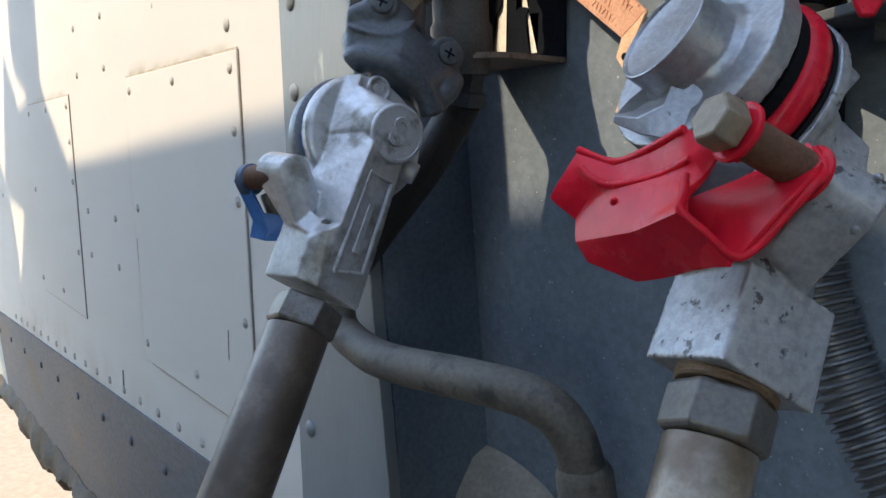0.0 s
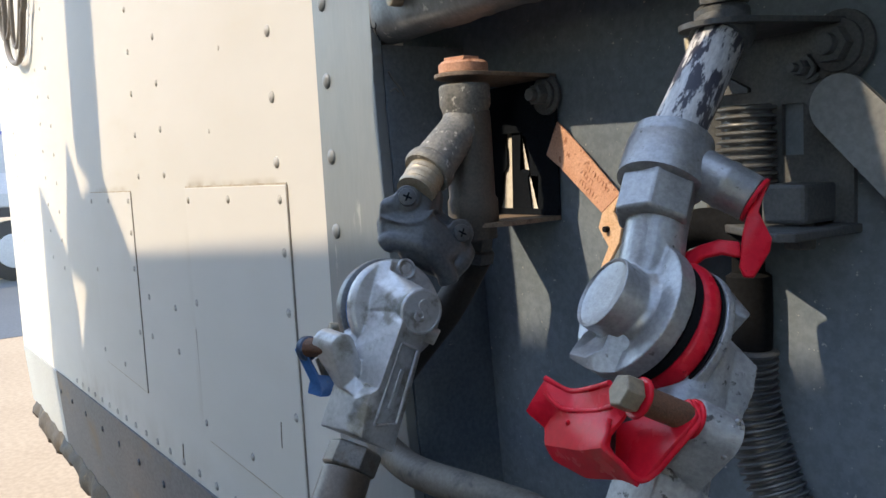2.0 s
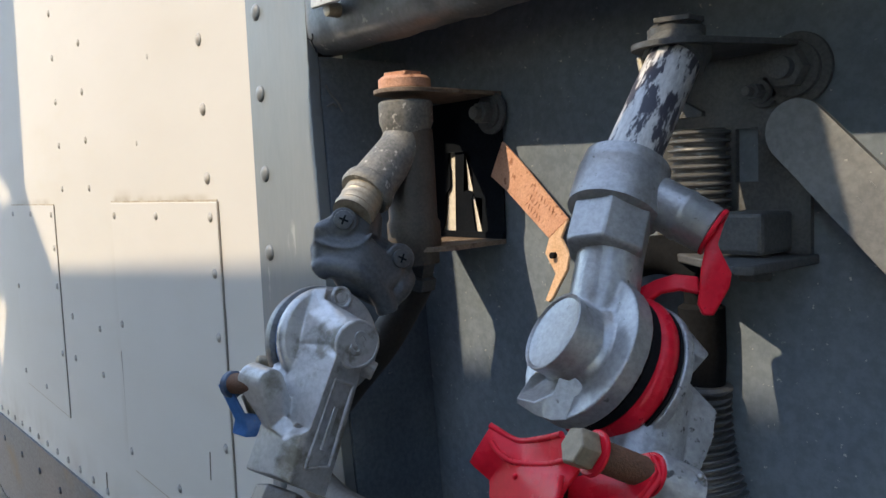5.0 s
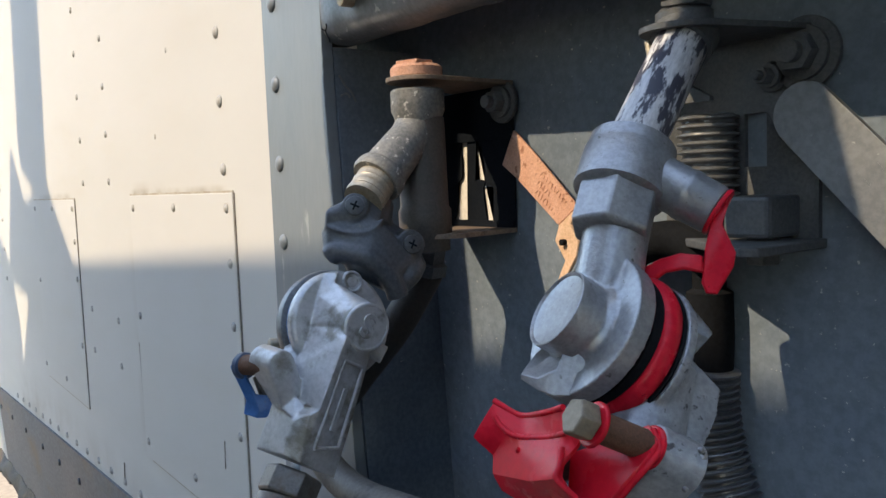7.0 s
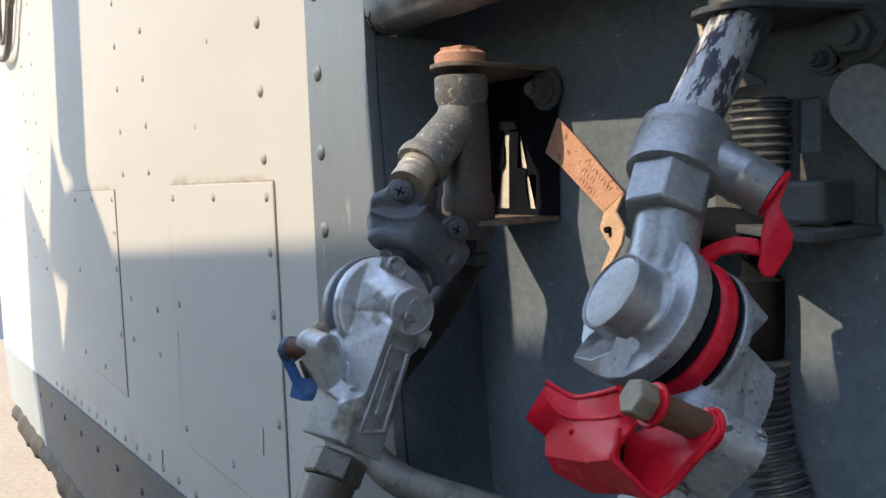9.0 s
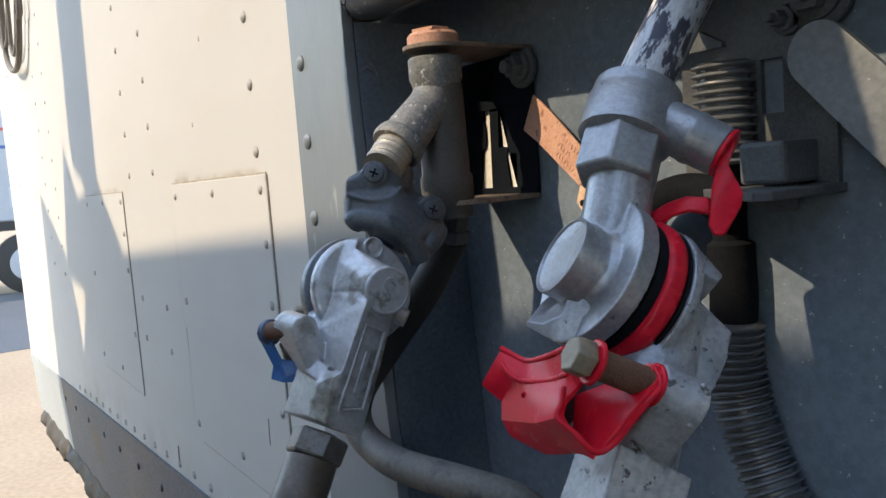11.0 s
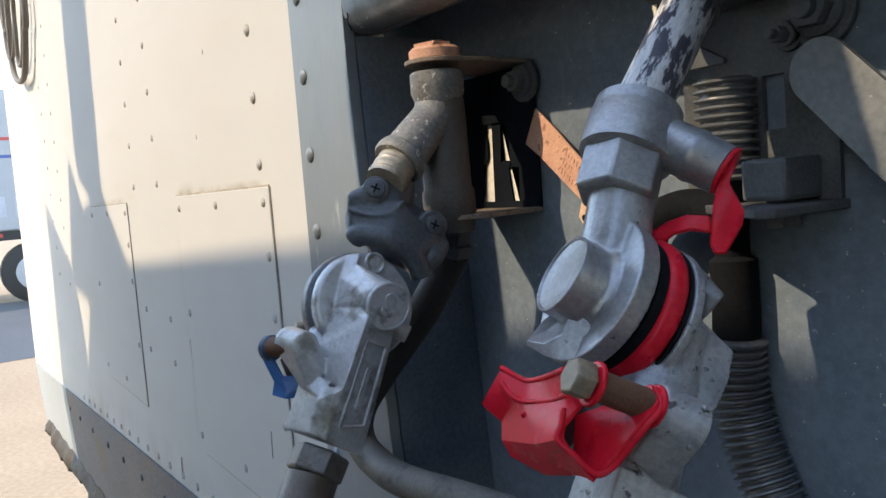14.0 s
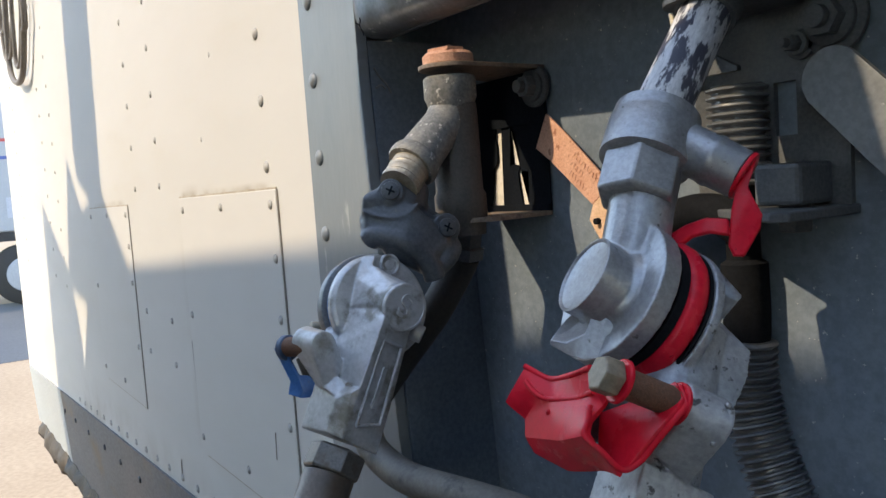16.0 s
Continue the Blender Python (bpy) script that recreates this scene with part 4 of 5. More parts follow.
def left_lower_body(bm):
    # socket for the hose end, set cornerwise to the neck
    hull(bm, [(3.1, -20.5, 28.5), (-2.8, -26.2, 26.5), (6.9, -42.5, 30.0), (-1.8, -42.6, 27.8), (-16.0, -49.0, 14), (-17.2, -27, 12), (24.3, -48.0, 14), (22.0, -22, 8), (6.3, -17, 26.5),
              (3, -54, -6), (2, -26, -12), (20, -30, 2)])
    # neck: a sharp ridge with the label's flat on one side and a long sloping face on the other, running up into the drum
    hull(bm, [(6.3, -17, 26.8), (4.6, 16.0, 17.6), (21.8, -21, 8.2), (18.1, 5.2, 2.2), (17.5, 14, 0), (-15.5, 14, 0.8), (-14.5, -6, 8.0), (-11.5, -20, 12.0), (0, -24, -10), (8, 10, -14), (-8, 10, -10)]
         + circle(S_C - S_N * 12, S_N, 11.0, 28))
    cyl(bm, S_C - S_N * 32, S_C - S_N * 0.6, 12.6, 11.9)
    hull(bm, circle(S_C - S_N * 6, S_N, 12.2, 28) + [(-18.5, 29.0, -3.6), (-17.5, 14, 0.2), (-13, 38, -5.5), (4.6, 15, 12)])
    hull(bm, [(-19.5, 40.5, -8.0), (-13.5, 43.5, -9.5), (-18.0, 29, -3.0), (-11.5, 32.5, -1.5), (-12, 34, -14)])
    # pin boss on its web
    hull(bm, circle((-18.5, -5.4, 20.6), (0.6, 0.15, 0.8), 6.8) + circle((-29.5, -8.8, 9.6), (0.6, 0.15, 0.8), 7.6) + [(-10.5, -24, 22), (-7, -18, 20), (-16.5, -27, 12), (-5, -14, 14)])
    hull(bm, [(-11.5, -24.5, 22), (-7, -17, 20), (-2.8, -25.8, 25.5), (-1.0, -19, 21), (-11.5, -20, 12), (-16.5, -27, 12), (-3, -27, 22)])
    hull(bm, [(-24.5, 4, -6), (-21, -4, 2), (-14, 6, 2), (-12, -12, 10), (-23, -6, 6), (-14, 0, -10)])
    cyl(bm, (15, 13, -10), (24.0, 12.2, -10), 5.2, 4.6)
    # coupling disc
    lathe(bm, along(L_P, L_FACE, -1.0), along(L_P, L_FACE, 5), ((0, 25.6), (0.15, 26.9), (0.4, 27.7), (1, 27.7)), 72)


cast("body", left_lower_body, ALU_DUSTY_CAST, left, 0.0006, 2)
piece("mark_disc", lambda bm: lathe(bm, S_C - S_N, S_C + S_N * 0.6, ((0, 12.1), (0.6, 12.1), (0.85, 11.8), (1, 11.2), (1, 10.6), (0.88, 10.4), (0.86, 1)), 40), ALU_DUSTY, left)
font = bpy.data.curves.new("letter_s", "FONT")
font.bevel_depth = 0.0004
font.body, font.size, font.extrude, font.align_x, font.align_y = "S", 0.0165, 0.0004, "CENTER", "CENTER"
letter_src = new("letter_source", font)
letter_mesh = bpy.data.meshes.new_from_object(letter_src.evaluated_get(bpy.context.evaluated_depsgraph_get()))
bpy.data.objects.remove(letter_src)
letter = new("raised_letter", letter_mesh)
letter_mesh.materials.clear()
letter_mesh.materials.append(ALU_DUSTY)
letter.parent = left
lx = Vector((0, 1, 0)).cross(S_N).normalized()
ly = S_N.cross(lx)
letter.matrix_local = Matrix.Translation((S_C + S_N * 0.5) * MM) @ Matrix((lx, ly, S_N)).transposed().to_4x4() @ Matrix.Rotation(radians(-4), 4, "Z")
LAB = [Vector(p) for p in ((7.6, 6.5, 15.6), (16.6, 5.0, 6.3), (20.4, -33.0, 16.4), (10.6, -35.0, 26.6))]
LAB_N = (LAB[1] - LAB[0]).cross(LAB[3] - LAB[0]).normalized()
LAB_N = LAB_N if LAB_N.z > 0 else -LAB_N


def label_frame(bm):
    for a, b in zip(LAB, LAB[1:] + LAB[:1]):
        sweep(bm, [a + LAB_N * 0.4, b + LAB_N * 0.4], 0.9, 8)


BOSS_C = Vector((-5.5, 40.5, -15.2))
piece("oval_boss", lambda bm: lathe(bm, BOSS_C + L_FACE * 2, BOSS_C - L_FACE * 0.9, ((0, 6.2), (0.7, 6.0), (1, 5.2), (1, 4.6), (0.6, 4.0), (0.5, 0.5)), 28), ALU_DUSTY, left)
piece("label_border", label_frame, ALU_DUSTY, left)


def label_bar(bm):
    mid = (LAB[0] + LAB[1]) / 2
    end = (LAB[2] + LAB[3]) / 2
    side = (LAB[1] - LAB[0]).normalized() * 1.3
    a, b = mid.lerp(end, 0.3), mid.lerp(end, 0.8)
    hull(bm, [p + s * side + k * LAB_N for p in (a, b) for s in (-1, 1) for k in (-0.5, 0.8)])


piece("label_bar", label_bar, ALU_DUSTY, left, bevel=0.3)


def blue_bracket(bm):
    a0, a1, a2, a3 = (-44.6, -19.0, 5), (-36.0, -19.2, 8), (-27.0, -26.6, 8), (-30.6, -31.8, 5)
    q0, q1, q2, q3 = (-17.8, -24.0, 6), (-21.8, -33.4, 8), (-30.2, -35.4, 4), (-29.4, -38.4, 4.5)
    q4, q5, q6 = (-21.8, -36.8, 8.5), (-17.5, -35.3, 7), (-15.5, -28.0, 8)
    sheet(bm, [[a0, a1, a2, a3], [a3, a2, q0, q1, q2], [q2, q1, q4, q3], [q1, q0, q6, q5, q4]], 1.8)


piece("blue_bracket", blue_bracket, BLUE, left, "blue painted steel bracket", bevel=0.7)
piece("bracket_pin", lambda bm: edged(bm, (-31, -19.5, -1), (-21.5, -29.5, -1), 2.6, 0.8, 20), NUT_STEEL, left, "stained pin in the bracket")
piece("bracket_ring", lambda bm: lathe(bm, (-39.5, -17, 3), (-36, -15.5, 6), ((0, 5.2), (0.2, 6.6), (0.8, 6.6), (1, 5.7)), 28), BLUE_DARK, left, "dark blue bracket eye")
piece("bolt_spacer", lambda bm: cyl(bm, (-38.5, -16, 5), (-26, -9.5, 15), 5.0), RUST_DARK, left, "brown rusty spacer on the bolt")
piece("seal", lambda bm: cyl(bm, along(L_P, L_FACE, 5), along(L_P, L_FACE, 8.5), 26.5), BLUE, left, "blue seal between the faces")

dark = thing("gladhand", LEFT_AT, "blackened cast air coupling with cross-head screws on the trailer's pipe", "coupling", "air couplings")


def ball(c, r):
    return [Vector(c) + r * Vector((math.cos(a) * math.cos(b), math.sin(a) * math.cos(b), math.sin(b))) for b in (-1.2, -0.6, 0, 0.6, 1.2) for a in [k * math.pi / 5 for k in range(10)]]


def left_upper_body(bm):
    cyl(bm, along(L_P, L_FACE, 12), along(L_P, L_FACE, 17), 26)
    # square shoulder with the front screw
    hull(bm, ball((-30.0, 68.5, -30), 4.5) + ball((-28.5, 61.5, -31), 4.0) + ball((-10, 81.5, -38), 4.5) + ball((-8.5, 72, -33), 4.0) + ball((-20, 80, -33), 4.5) + ball((-24, 70, -50), 7) + ball((-6, 74, -54), 7))
    # belly below it
    hull(bm, ball((-24, 56, -37), 7) + ball((-2, 58, -36), 9) + ball((8, 61, -44), 10) + ball((-14, 68, -48), 12) + ball((14, 66, -52), 8))
    # hood over the rim of the disc
    sweep(bm, spline([(-23, 47, -29), (-20.5, 51.5, -27.5), (-11, 54.0, -27), (-3, 54.2, -27), (6, 51.5, -29), (14, 46.5, -31), (19, 40.5, -32)], 6), lambda v: 6.0, 18)
    hull(bm, ball((-8, 50, -32), 8) + ball((12, 47, -36), 7) + ball((0, 60, -42), 9))
    hull(bm, ball((-23, 59, -33), 5) + ball((-5, 61, -32), 6.5) + ball((-12, 55, -31), 6) + ball((4, 57, -35), 6))
    # lobe with the side screw
    hull(bm, ball((20, 54, -40), 6.5) + ball((17, 45, -36), 5.5) + ball((12, 66, -48), 7.5) + ball((22, 60, -44), 5))
    cyl(bm, (8, 66, -54), (14.6, 69.6, -38), 9.4, 8.4)
    hull(bm, circle((-16, 86, -50), L_AXIS, 13) + circle((-14, 72, -46), L_AXIS, 15))
    cyl(bm, (-20.5, 75.5, -46), (-20.5, 77.5, -27.2), 8.2, 7.2)
    hull(bm, ball((-28.5, 58, -34), 4.5) + ball((-27, 65, -30.5), 4.5) + ball((-8, 71, -32), 4.5) + ball((-23, 51.5, -29.5), 5.5) + ball((-4, 55, -28.5), 6) + ball((10, 51.5, -31.5), 6) + ball((14, 61, -40), 6) + ball((-4, 64, -31.5), 5))
    sweep(bm, spline([(-31, 62.0, -27.4), (-26, 62.0, -25.4), (-18, 63.0, -25.0), (-10.5, 66.0, -26.0), (-6, 71, -28), (-4.5, 77, -30)], 5), 1.1, 10)


piece("flange", lambda bm: lathe(bm, along(L_P, L_FACE, 8.5), along(L_P, L_FACE, 16), ((0, 27), (0.12, 29), (0.4, 29.6), (0.88, 29.2), (1, 27.5)), 64), FLANGE_GREY, dark, "grey rim of the black coupling")
piece("stop_pin", lambda bm: edged(bm, (-24, -2, -16), (-33, -5, -11), 3.2, 0.6, 16), NIPPLE, dark, "short brown stop pin")
cast("body", left_upper_body, BLACK_CAST_EDGED, dark, 0.0008, 9)
for c, n in (((-20.5, 77.6, -26.6), (0.02, 0.1, 1)), ((14.8, 69.8, -37.2), (0.38, 0.2, 0.9))):
    n = Vector(n).normalized()
    sc = piece("screw_head", lambda bm: edged(bm, Vector(c) - n, Vector(c) + n * 1.6, 5.2, 0.8, 24), BLACK_CAST, dark)
    for side in (Vector((1, 0, 0)), Vector((0, 1, 0))):
        s = (side - n * side.dot(n)).normalized()
        o = n.cross(s)
        # Slots are near-black bars on the head, their shade put into the colour.
        piece("slot", lambda bm: hull(bm, [Vector(c) + n * 1.5 + a * s * 2.6 + b * o * 0.5 + k * n for a in (-1, 1) for b in (-1, 1) for k in (0, 0.22)]), DARK_WEB, sc)

hose_end2 = thing("hose_end", LEFT_AT, "dark stained steel air hose end with hexagon nut", "hose", "air hose ends")
M0, M1 = Vector((6.0, -52.0, 15.5)), Vector((6.2, -63.5, 21.2))
piece("nut", lambda bm: hexagon(bm, M0, M1, 14.4, 0.1), NUT_STEEL, hose_end2, bevel=0.5)
piece("grip_tube", lambda bm: edged(bm, M1, M1 + (Vector((0.075, 0.03, 0)) - L_AXIS) * 190, 12.8, 1.0), TUBE_DARK, hose_end2, "smooth dark steel grip")

# ---- pipe fittings and bracket over the left coupling ----
fit_l = thing("pipe_elbow", pose(0, 0, 0), "dusty iron pipe elbow hanging from a rusty capped bracket", "pipe")
bm = bmesh.new()
lathe(bm, (0.1565, 0.0113, 1.4865), (0.1565, 0.0113, 1.4665), ((0, 0.0145), (0.06, 0.0157), (0.62, 0.0157), (0.75, 0.0146), (1, 0.0132)), 36)
part("top_band", bm, IRON, fit_l)
bm = bmesh.new()
sweep(bm, spline([(0.1565, 0.0113, 1.472), (0.1567, 0.0100, 1.466), (0.1575, 0.0050, 1.4585), (0.159, -0.0045, 1.4505), (0.163, -0.021, 1.4365)], 8), lambda v: 0.0134 - 0.0008 * math.sin(min(1.0, v / 0.045) * math.pi), 32)
part("elbow", bm, IRON, fit_l)
bm = bmesh.new()
lathe(bm, (0.1622, -0.0178, 1.4395), (0.1638, -0.0245, 1.434), ((0, 0.0132), (0.2, 0.0148), (0.45, 0.0153), (0.8, 0.0153), (1, 0.0142)), 36)
part("collar", bm, IRON, fit_l)
bm = bmesh.new()
path = [Vector((0.163, -0.021, 1.437)).lerp(Vector((0.1705, -0.037, 1.4235)), k / 14) for k in range(15)]
sweep(bm, path, lambda s: 0.0112 + 0.0004 * math.sin(s * 2400), 28)
part("nipple", bm, NIPPLE, fit_l, "pale threaded brass nipple")
# Brown pipe darkened in colour to read as shaded by the elbow.
bm = bmesh.new()
lathe(bm, (0.1565, 0.0125, 1.470), (0.1565, 0.0140, 1.392), ((0, 0.0140), (0.1, 0.0143), (0.66, 0.0143), (0.69, 0.0157), (0.86, 0.0157), (0.89, 0.0143), (1, 0.0140)), 36)
part("drop_pipe", bm, BROWN_IRON, fit_l, "dark brown vertical pipe, shade put into its colour")
bm = bmesh.new()
lathe(bm, (0.157, 0.017, 1.397), (0.152, 0.016, 1.378), ((0, 0.0095), (0.6, 0.0095), (0.65, 0.012), (1, 0.012)), 6)
part("lower_fitting", bm, IRON_DARK, fit_l)


def bracket(x, y0, plate_r, cap_r, left_x, right_x, posts, label, mat, plate_mat, cap_mat, foot=None):
    """Bent steel bracket: a rounded top plate, an upright web with slots, and a bottom flange."""
    t = thing("pipe_bracket", pose(x, 0, 0), label, "bracket", "pipe brackets")
    lo_x, hi_x = left_x - x, right_x - x
    bm = bmesh.new()
    hull(bm, circle((0, y0, 1.4905), (0, 0, 1), plate_r, 28) + circle((0, y0, 1.4930), (0, 0, 1), plate_r, 28) + [(a, 0.0735, z) for a in (lo_x + 0.02, hi_x) for z in (1.4905, 1.4930)])
    bevelled(part("top_plate", bm, plate_mat, t), 0.0008)
    cells = [(lo_x, hi_x, 1.458, 1.4904), (lo_x, hi_x, 1.4024, 1.4065)] + [(a - x, b - x, z0, z1) for a, b, z0, z1 in posts]
    for a, b, z0, z1 in cells:
        bm = bmesh.new()
        box(bm, (a, 0.0705, z0), (b, 0.0733, z1))
        part("web", bm, mat, t, smooth=0)
    bm = bmesh.new()
    if foot:
        hull(bm, [(a - x, b, z) for a, b in foot for z in (1.3982, 1.4023)])
    else:
        hull(bm, circle((0.004, y0 + 0.014, 1.3995), (0, 0, 1), plate_r, 24) + circle((0.004, y0 + 0.014, 1.4023), (0, 0, 1), plate_r, 24) + [(a, 0.0733, z) for a in (lo_x + 0.02, hi_x) for z in (1.3995, 1.4023)] + [(hi_x, 0.06, z) for z in (1.3995, 1.4023)])
    bevelled(part("bottom_flange", bm, plate_mat, t), 0.0008)
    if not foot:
        # Added cream plate: sunlight on the sheet behind the slots, put into colour.
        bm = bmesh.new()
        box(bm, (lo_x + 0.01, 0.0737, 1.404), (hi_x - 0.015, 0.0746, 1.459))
        part("bright_plate", bm, CREAM, t, "cream plate added behind the slots to look like sunlit sheet", smooth=0)
    bm = bmesh.new()
    lathe(bm, (0, y0, 1.4929), (0, y0, 1.5005), ((0, cap_r - 0.0008), (0.12, cap_r), (0.75, cap_r), (1, cap_r - 0.002)), 24)
    part("cap", bm, cap_mat, t, "worn cap nut")
    bm = bmesh.new()
    hull(bm, [(a, y0 + q, z) for a, q in ((-0.002, -0.013), (0.012, -0.008), (0.011, 0.004), (0.0, 0.0)) for z in (1.5003, 1.5024)])
    bevelled(part("cap_tab", bm, cap_mat, t), 0.0005)
    return t


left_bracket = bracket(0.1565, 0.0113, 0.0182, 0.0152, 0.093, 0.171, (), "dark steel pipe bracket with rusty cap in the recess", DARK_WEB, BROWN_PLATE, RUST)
# the web round its two ragged slots, near black: its shade is in the colour
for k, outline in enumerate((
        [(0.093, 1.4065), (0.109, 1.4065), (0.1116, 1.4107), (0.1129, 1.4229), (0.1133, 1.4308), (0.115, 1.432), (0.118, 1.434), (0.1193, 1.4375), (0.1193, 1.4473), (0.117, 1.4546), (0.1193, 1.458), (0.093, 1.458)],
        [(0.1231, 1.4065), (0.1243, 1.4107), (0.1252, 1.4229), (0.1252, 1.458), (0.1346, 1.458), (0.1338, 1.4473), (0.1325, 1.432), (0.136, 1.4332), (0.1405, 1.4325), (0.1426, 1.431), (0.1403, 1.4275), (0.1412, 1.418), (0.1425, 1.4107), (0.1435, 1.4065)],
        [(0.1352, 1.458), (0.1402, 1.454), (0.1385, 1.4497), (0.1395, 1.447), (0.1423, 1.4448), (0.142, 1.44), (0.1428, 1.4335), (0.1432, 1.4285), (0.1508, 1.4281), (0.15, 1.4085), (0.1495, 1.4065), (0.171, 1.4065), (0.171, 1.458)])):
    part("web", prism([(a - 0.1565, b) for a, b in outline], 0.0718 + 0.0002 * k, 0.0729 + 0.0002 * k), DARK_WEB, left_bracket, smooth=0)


def wall_bolt(x, z, r, y=0.0725):
    t = thing("wall_bolt", pose(x, y, z), "dark rusty bolt with stacked washers in the recess", "bolt", "bolts in the recess")
    for name, a, b, rr, seg in (("washer", -0.0005, -0.003, r * 1.35, 32), ("washer", -0.003, -0.0055, r, 32), ("nut", -0.0055, -0.012, r * 0.72, 6), ("stud", -0.012, -0.0165, r * 0.42, 16)):
        bm = bmesh.new()
        edged(bm, (0, a, 0), (0, b, 0), rr, 0.0004, seg)
        part(name, bm, IRON_DARK, t)


wall_bolt(0.166, 1.480, 0.0095, 0.0704)
wall_bolt(0.361, 1.481, 0.0115, 0.0704)
wall_bolt(0.346, 1.473, 0.005, 0.0704)


def plate_tag(name, label, mat, edge_mat, shift):
    """Long tag of bent plate, stamped with three rows of marks, its end twisted out to a hooked leaf."""
    t = thing(name, shift, label, "tag", "stamped tags")
    bm = bmesh.new()
    a, b, c, d, e, f = (0.1768, 0.067, 1.4622), (0.1982, 0.063, 1.4475), (0.2382, 0.057, 1.4165), (0.2236, 0.057, 1.4058), (0.1835, 0.063, 1.4325), (0.1655, 0.067, 1.4415)
    sheet(bm, [[a, b, e, f], [b, c, d, e]], 0.002)
    bmesh.ops.recalc_face_normals(bm, faces=bm.faces)
    bevelled(part("tag_plate", bm, mat, t), 0.0005)
    bm = bmesh.new()
    g, h, i, j, k = (0.2335, 0.0560, 1.4065), (0.2198, 0.0575, 1.3971), (0.2395, 0.0560, 1.3972), (0.2378, 0.0560, 1.3895), (0.2290, 0.0560, 1.3865)
    sheet(bm, [[d, c, g, h], [h, g, i, j, k], [k, j, (0.2292, 0.0530, 1.3735), (0.2262, 0.0530, 1.3705), (0.2230, 0.0535, 1.3713)]], 0.0022)
    bevelled(part("hook_leaf", bm, edge_mat, t), 0.0006)
    # Black plug on the leaf, coloured like the dark of an open hole.
    bm = bmesh.new()
    edged(bm, (0.2285, 0.0572, 1.3966), (0.2285, 0.0536, 1.3966), 0.0018, 0.0003, 12)
    part("eyelet", bm, BLACK_RUBBER, t)
    B, C, D, E_ = (Vector(p) for p in (b, c, d, e))
    n = (C - B).cross(E_ - B).normalized()
    n = n if n.y < 0 else -n
    for row, lo, hi in ((0.22, 0.3, 0.92), (0.5, 0.34, 0.7), (0.76, 0.4, 0.86)):
        for k in range(int((hi - lo) / 0.06)):
            s = lo + 0.06 * k
            p = B.lerp(C, s).lerp(E_.lerp(D, s), row)
            u, v = (C - B).normalized(), (E_ - B).normalized()
            bm = bmesh.new()
            hull(bm, [p + (x * 0.0004 + (0.0005 if k % 3 else -0.0004) * y) * u + y * v * 0.0015 + z * n for x in (-1, 1) for y in (-1, 1) for z in (-0.0004, 0.0004)])
            part("stamped_bar", bm, mat, t)
    return t


plate_tag("stamped_tag", "rusty orange steel tag with stamped marks hanging from a bolt", RUST, RUST_PALE, Matrix.Identity(4))
t = thing("steel_strap", pose(0, 0, 0), "grey steel strap hanging aslant from a bolt, half in the sun", "strap", "stamped tags")
bm = bmesh.new()
hull(bm, [p + Vector((0, d, 0)) for d in (0.0, 0.003) for p in circle((0.3664, 0.0575, 1.4545), (0, 1, 0), 0.0135, 28) + [Vector((0.4500, 0.0525, 1.3900)), Vector((0.4310, 0.0525, 1.3700))]])
bevelled(part("strap_plate", bm, STRAP, t), 0.0006)
for row in range(3):
    for k in range(5):
        bm = bmesh.new()
        q = Vector((0.398 + 0.0065 * k - 0.005 * row, 0.0553, 1.432 - 0.0055 * k - 0.006 * row))
        hull(bm, [q + Vector((x * 0.0016 + z * 0.001, y, -x * 0.0016 + z * 0.001)) for x in (-0.8, 0.8) for z in (-0.35, 0.35) for y in (-0.0002, 0.001)])
        part("stamped_bar", bm, STRAP, t)

# ---- over the right coupling ----
# The first post is added to cover sunlit sheet with a dark surface.
bracket(0.3325, 0.025, 0.0185, 0.0118, 0.287, 0.366, ((0.287, 0.331, 1.4065, 1.458), (0.342, 0.366, 1.4065, 1.458), (0.331, 0.342, 1.4065, 1.434)),
        "dark steel pipe bracket over the bare coupling", IRON_DARK, IRON_DARK, IRON_DARK, ((0.287, 0.0733), (0.287, 0.066), (0.333, 0.068), (0.340, 0.055), (0.350, 0.026), (0.362, 0.018), (0.3685, 0.022), (0.3685, 0.0733)))
t = thing("drop_pipe", pose(0, 0, 0), "steel pipe in chipped white paint feeding the coupling", "pipe")
bm = bmesh.new()
end = RIGHT_AT @ (Vector((-9, 66, -16)) * MM)
p0 = Vector((0.3335, 0.025, 1.49))
edged(bm, (0, 0, 0), (0, 0, (end - p0).length), 0.0108, 0.0006, 36)
pipe = part("pipe", bm, CHIPPED, t)
pipe.matrix_local = Matrix.Translation(p0) @ (end - p0).to_track_quat("Z", "Y").to_matrix().to_4x4()
bm = bmesh.new()
lathe(bm, p0 + (p0 - end).normalized() * 0.001, p0.lerp(end, 0.12), ((0, 0.0135), (1, 0.0128)), 32)
part("top_band", bm, IRON_DARK, t)
bm = bmesh.new()
sweep(bm, [p0 + Vector((-0.012, -0.01, -0.002)), p0 + Vector((-0.006, -0.012, -0.025))], 0.0015, 8)
part("wire_clip", bm, NIPPLE, t)

t = thing("gusset", pose(0, 0, 0), "grey steel gusset between the pipe and the conduit", "plate")
bm = bmesh.new()
hull(bm, [(x, y, z) for x, z in ((0.312, 1.4665), (0.3155, 1.4735), (0.3300, 1.4655), (0.3300, 1.4635), (0.3040, 1.4635)) for y in (0.046, 0.049)])
bevelled(part("gusset_plate", bm, IRON_DARK, t, smooth=0), 0.0006)

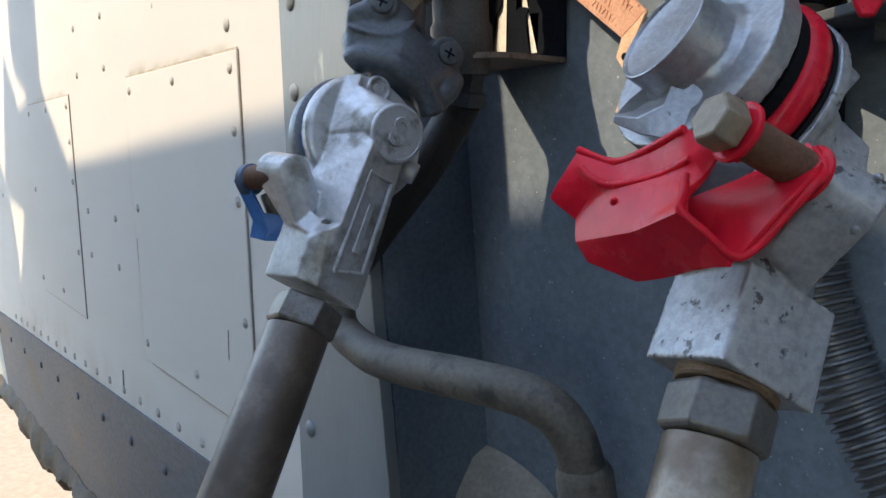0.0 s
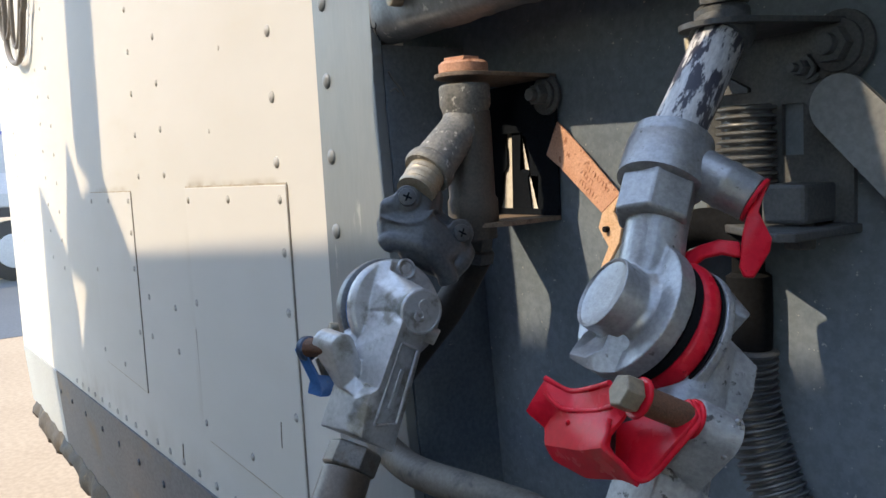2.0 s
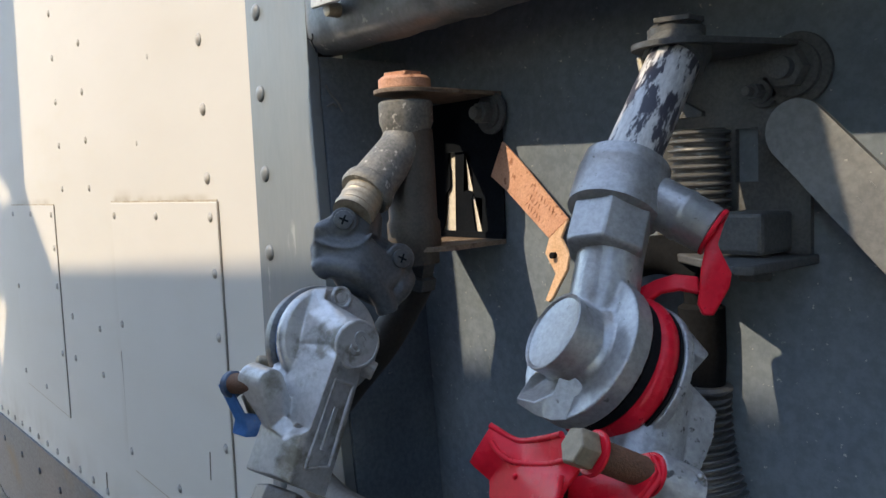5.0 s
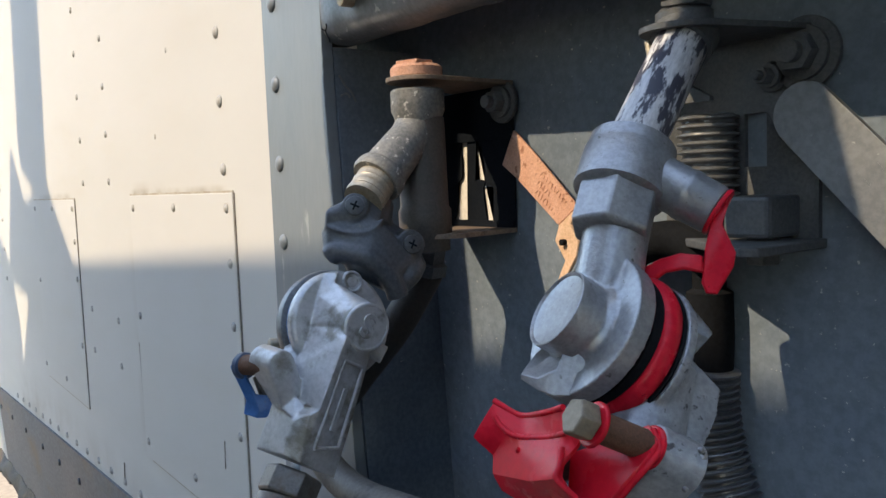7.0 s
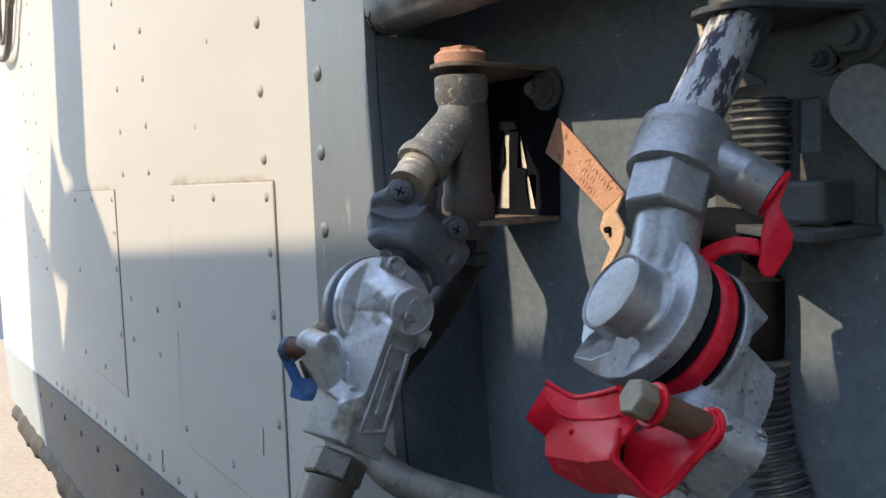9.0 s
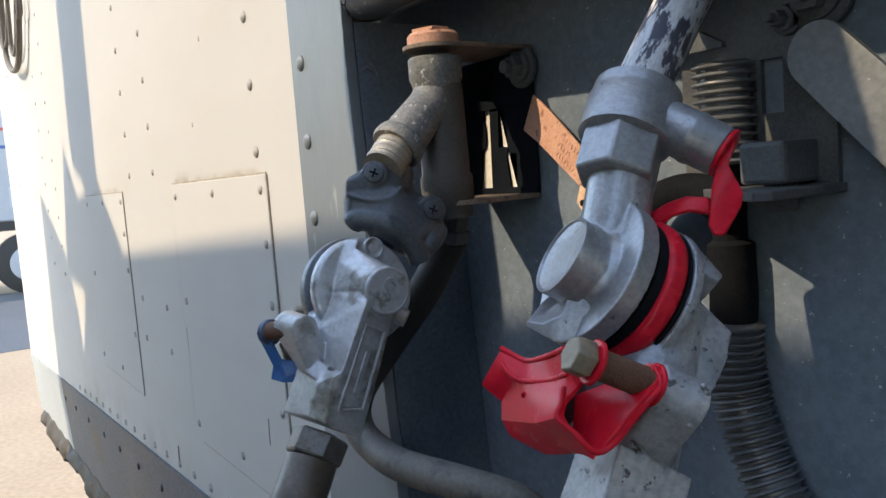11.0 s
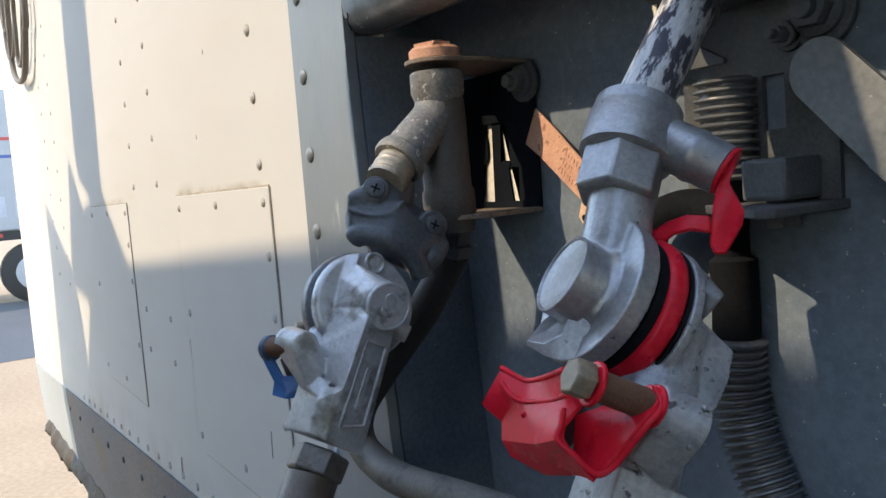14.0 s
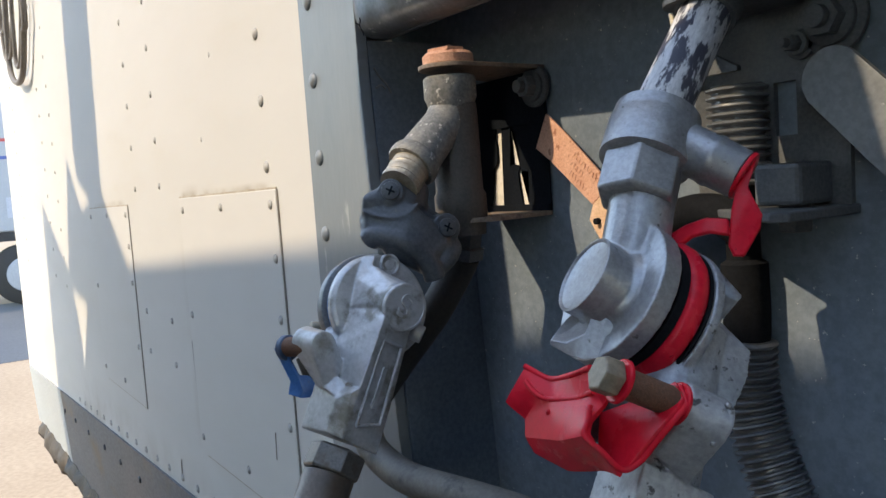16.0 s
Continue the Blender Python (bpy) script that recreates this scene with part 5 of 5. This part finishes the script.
# corrugated conduit with its cuff
t = thing("conduit", pose(0, 0, 0), "grey corrugated cable conduit with a smooth black cuff", "conduit")
C_PATH = [(0.3164, 0.0635, 1.462), (0.3164, 0.0635, 1.42), (0.3164, 0.0635, 1.385), (0.3169, 0.0635, 1.353), (0.3159, 0.0635, 1.328), (0.3179, 0.0635, 1.3078), (0.3255, 0.0635, 1.2835), (0.3365, 0.0635, 1.2603), (0.3500, 0.0635, 1.2387), (0.3744, 0.0615, 1.2), (0.4094, 0.0555, 1.14), (0.4524, 0.0485, 1.06)]
full = spline(C_PATH, 30)


def ridge(s):
    k = (s / 0.0039) % 1.0
    return 0.0116 + 0.0026 * min(1.0, max(0.0, 3.2 * math.sin(math.pi * k) - 1.9))


for name, z0, z1 in (("corrugated_tube", 1.460, 1.412), ("corrugated_tube", 1.3405, 1.0)):
    seg_path = resample([p for p in full if z1 <= p.z <= z0], 0.00048)
    bm = bmesh.new()
    sweep(bm, seg_path, ridge, 28)
    part(name, bm, CONDUIT, t)
cuff = resample([p for p in full if 1.338 <= p.z <= 1.414], 0.002)
bm = bmesh.new()
sweep(bm, cuff, lambda s: 0.0082 if s < 0.022 else 0.0078 if s < 0.036 else 0.0108, 32)
part("cuff", bm, BLACK_RUBBER, t, "smooth black rubber cuff")

# Added black tube; it hides and shades a sunlit patch of the sheet.
bm = bmesh.new()
sweep(bm, spline([(0.322, 0.058, 1.392), (0.31, 0.057, 1.399), (0.295, 0.056, 1.4), (0.278, 0.056, 1.394), (0.268, 0.058, 1.38)], 8), 0.0095, 24)
part("lit_patch_cover", bm, BLACK_RUBBER, t, "black rubber tube added to darken the sunlit sheet behind the neck")

t = thing("clamp_block", pose(0.337, 0.056, 1.4035), "dark steel clamp block with a bolt under the bracket", "clamp")
bm = bmesh.new()
box(bm, (0.0, -0.012, 0.0), (0.022, 0.0135, 0.018))
bevelled(part("block", bm, IRON_DARK, t, smooth=0), 0.002)
bm = bmesh.new()
edged(bm, (0.012, 0.0, -0.012), (0.012, 0.0, 0.001), 0.0075, 0.0012, 6)
part("bolt_head", bm, IRON_DARK, t)

# brake hose looping behind
t = thing("air_hose", pose(0, 0, 0), "dusty black rubber air hose looping behind the couplings", "hose")
bm = bmesh.new()
H_PATH = [(0.153, 0.016, 1.38), (0.147, 0.014, 1.37), (0.139, 0.0, 1.345), (0.112, -0.012, 1.312), (0.082, -0.02, 1.277), (0.082, -0.022, 1.255), (0.105, -0.022, 1.2455), (0.138, -0.022, 1.2435), (0.2, -0.017, 1.2475), (0.234, -0.009, 1.2455), (0.2465, -0.001, 1.2335), (0.2505, 0.004, 1.215), (0.252, 0.006, 1.2)]
run = resample(spline(H_PATH, 12), 0.003)
low = next(k for k, p in enumerate(run) if p.z < 1.272)
sweep(bm, run[low:], 0.0102, 24)
part("hose", bm, HOSE, t)
# Upper run of the same hose; its shade is painted as a darker material.
bm = bmesh.new()
sweep(bm, run[:low + 1], 0.0104, 24)
part("shaded_hose_run", bm, HOSE_SHADED, t, "upper run of the hose, darkened in colour as shade")
bm = bmesh.new()
lathe(bm, (0.2505, 0.004, 1.217), (0.2545, 0.008, 1.175), ((0, 0.0112), (0.08, 0.0128), (0.45, 0.0128), (0.5, 0.0118), (1, 0.0122)), 28)
part("end_sleeve", bm, HOSE, t)
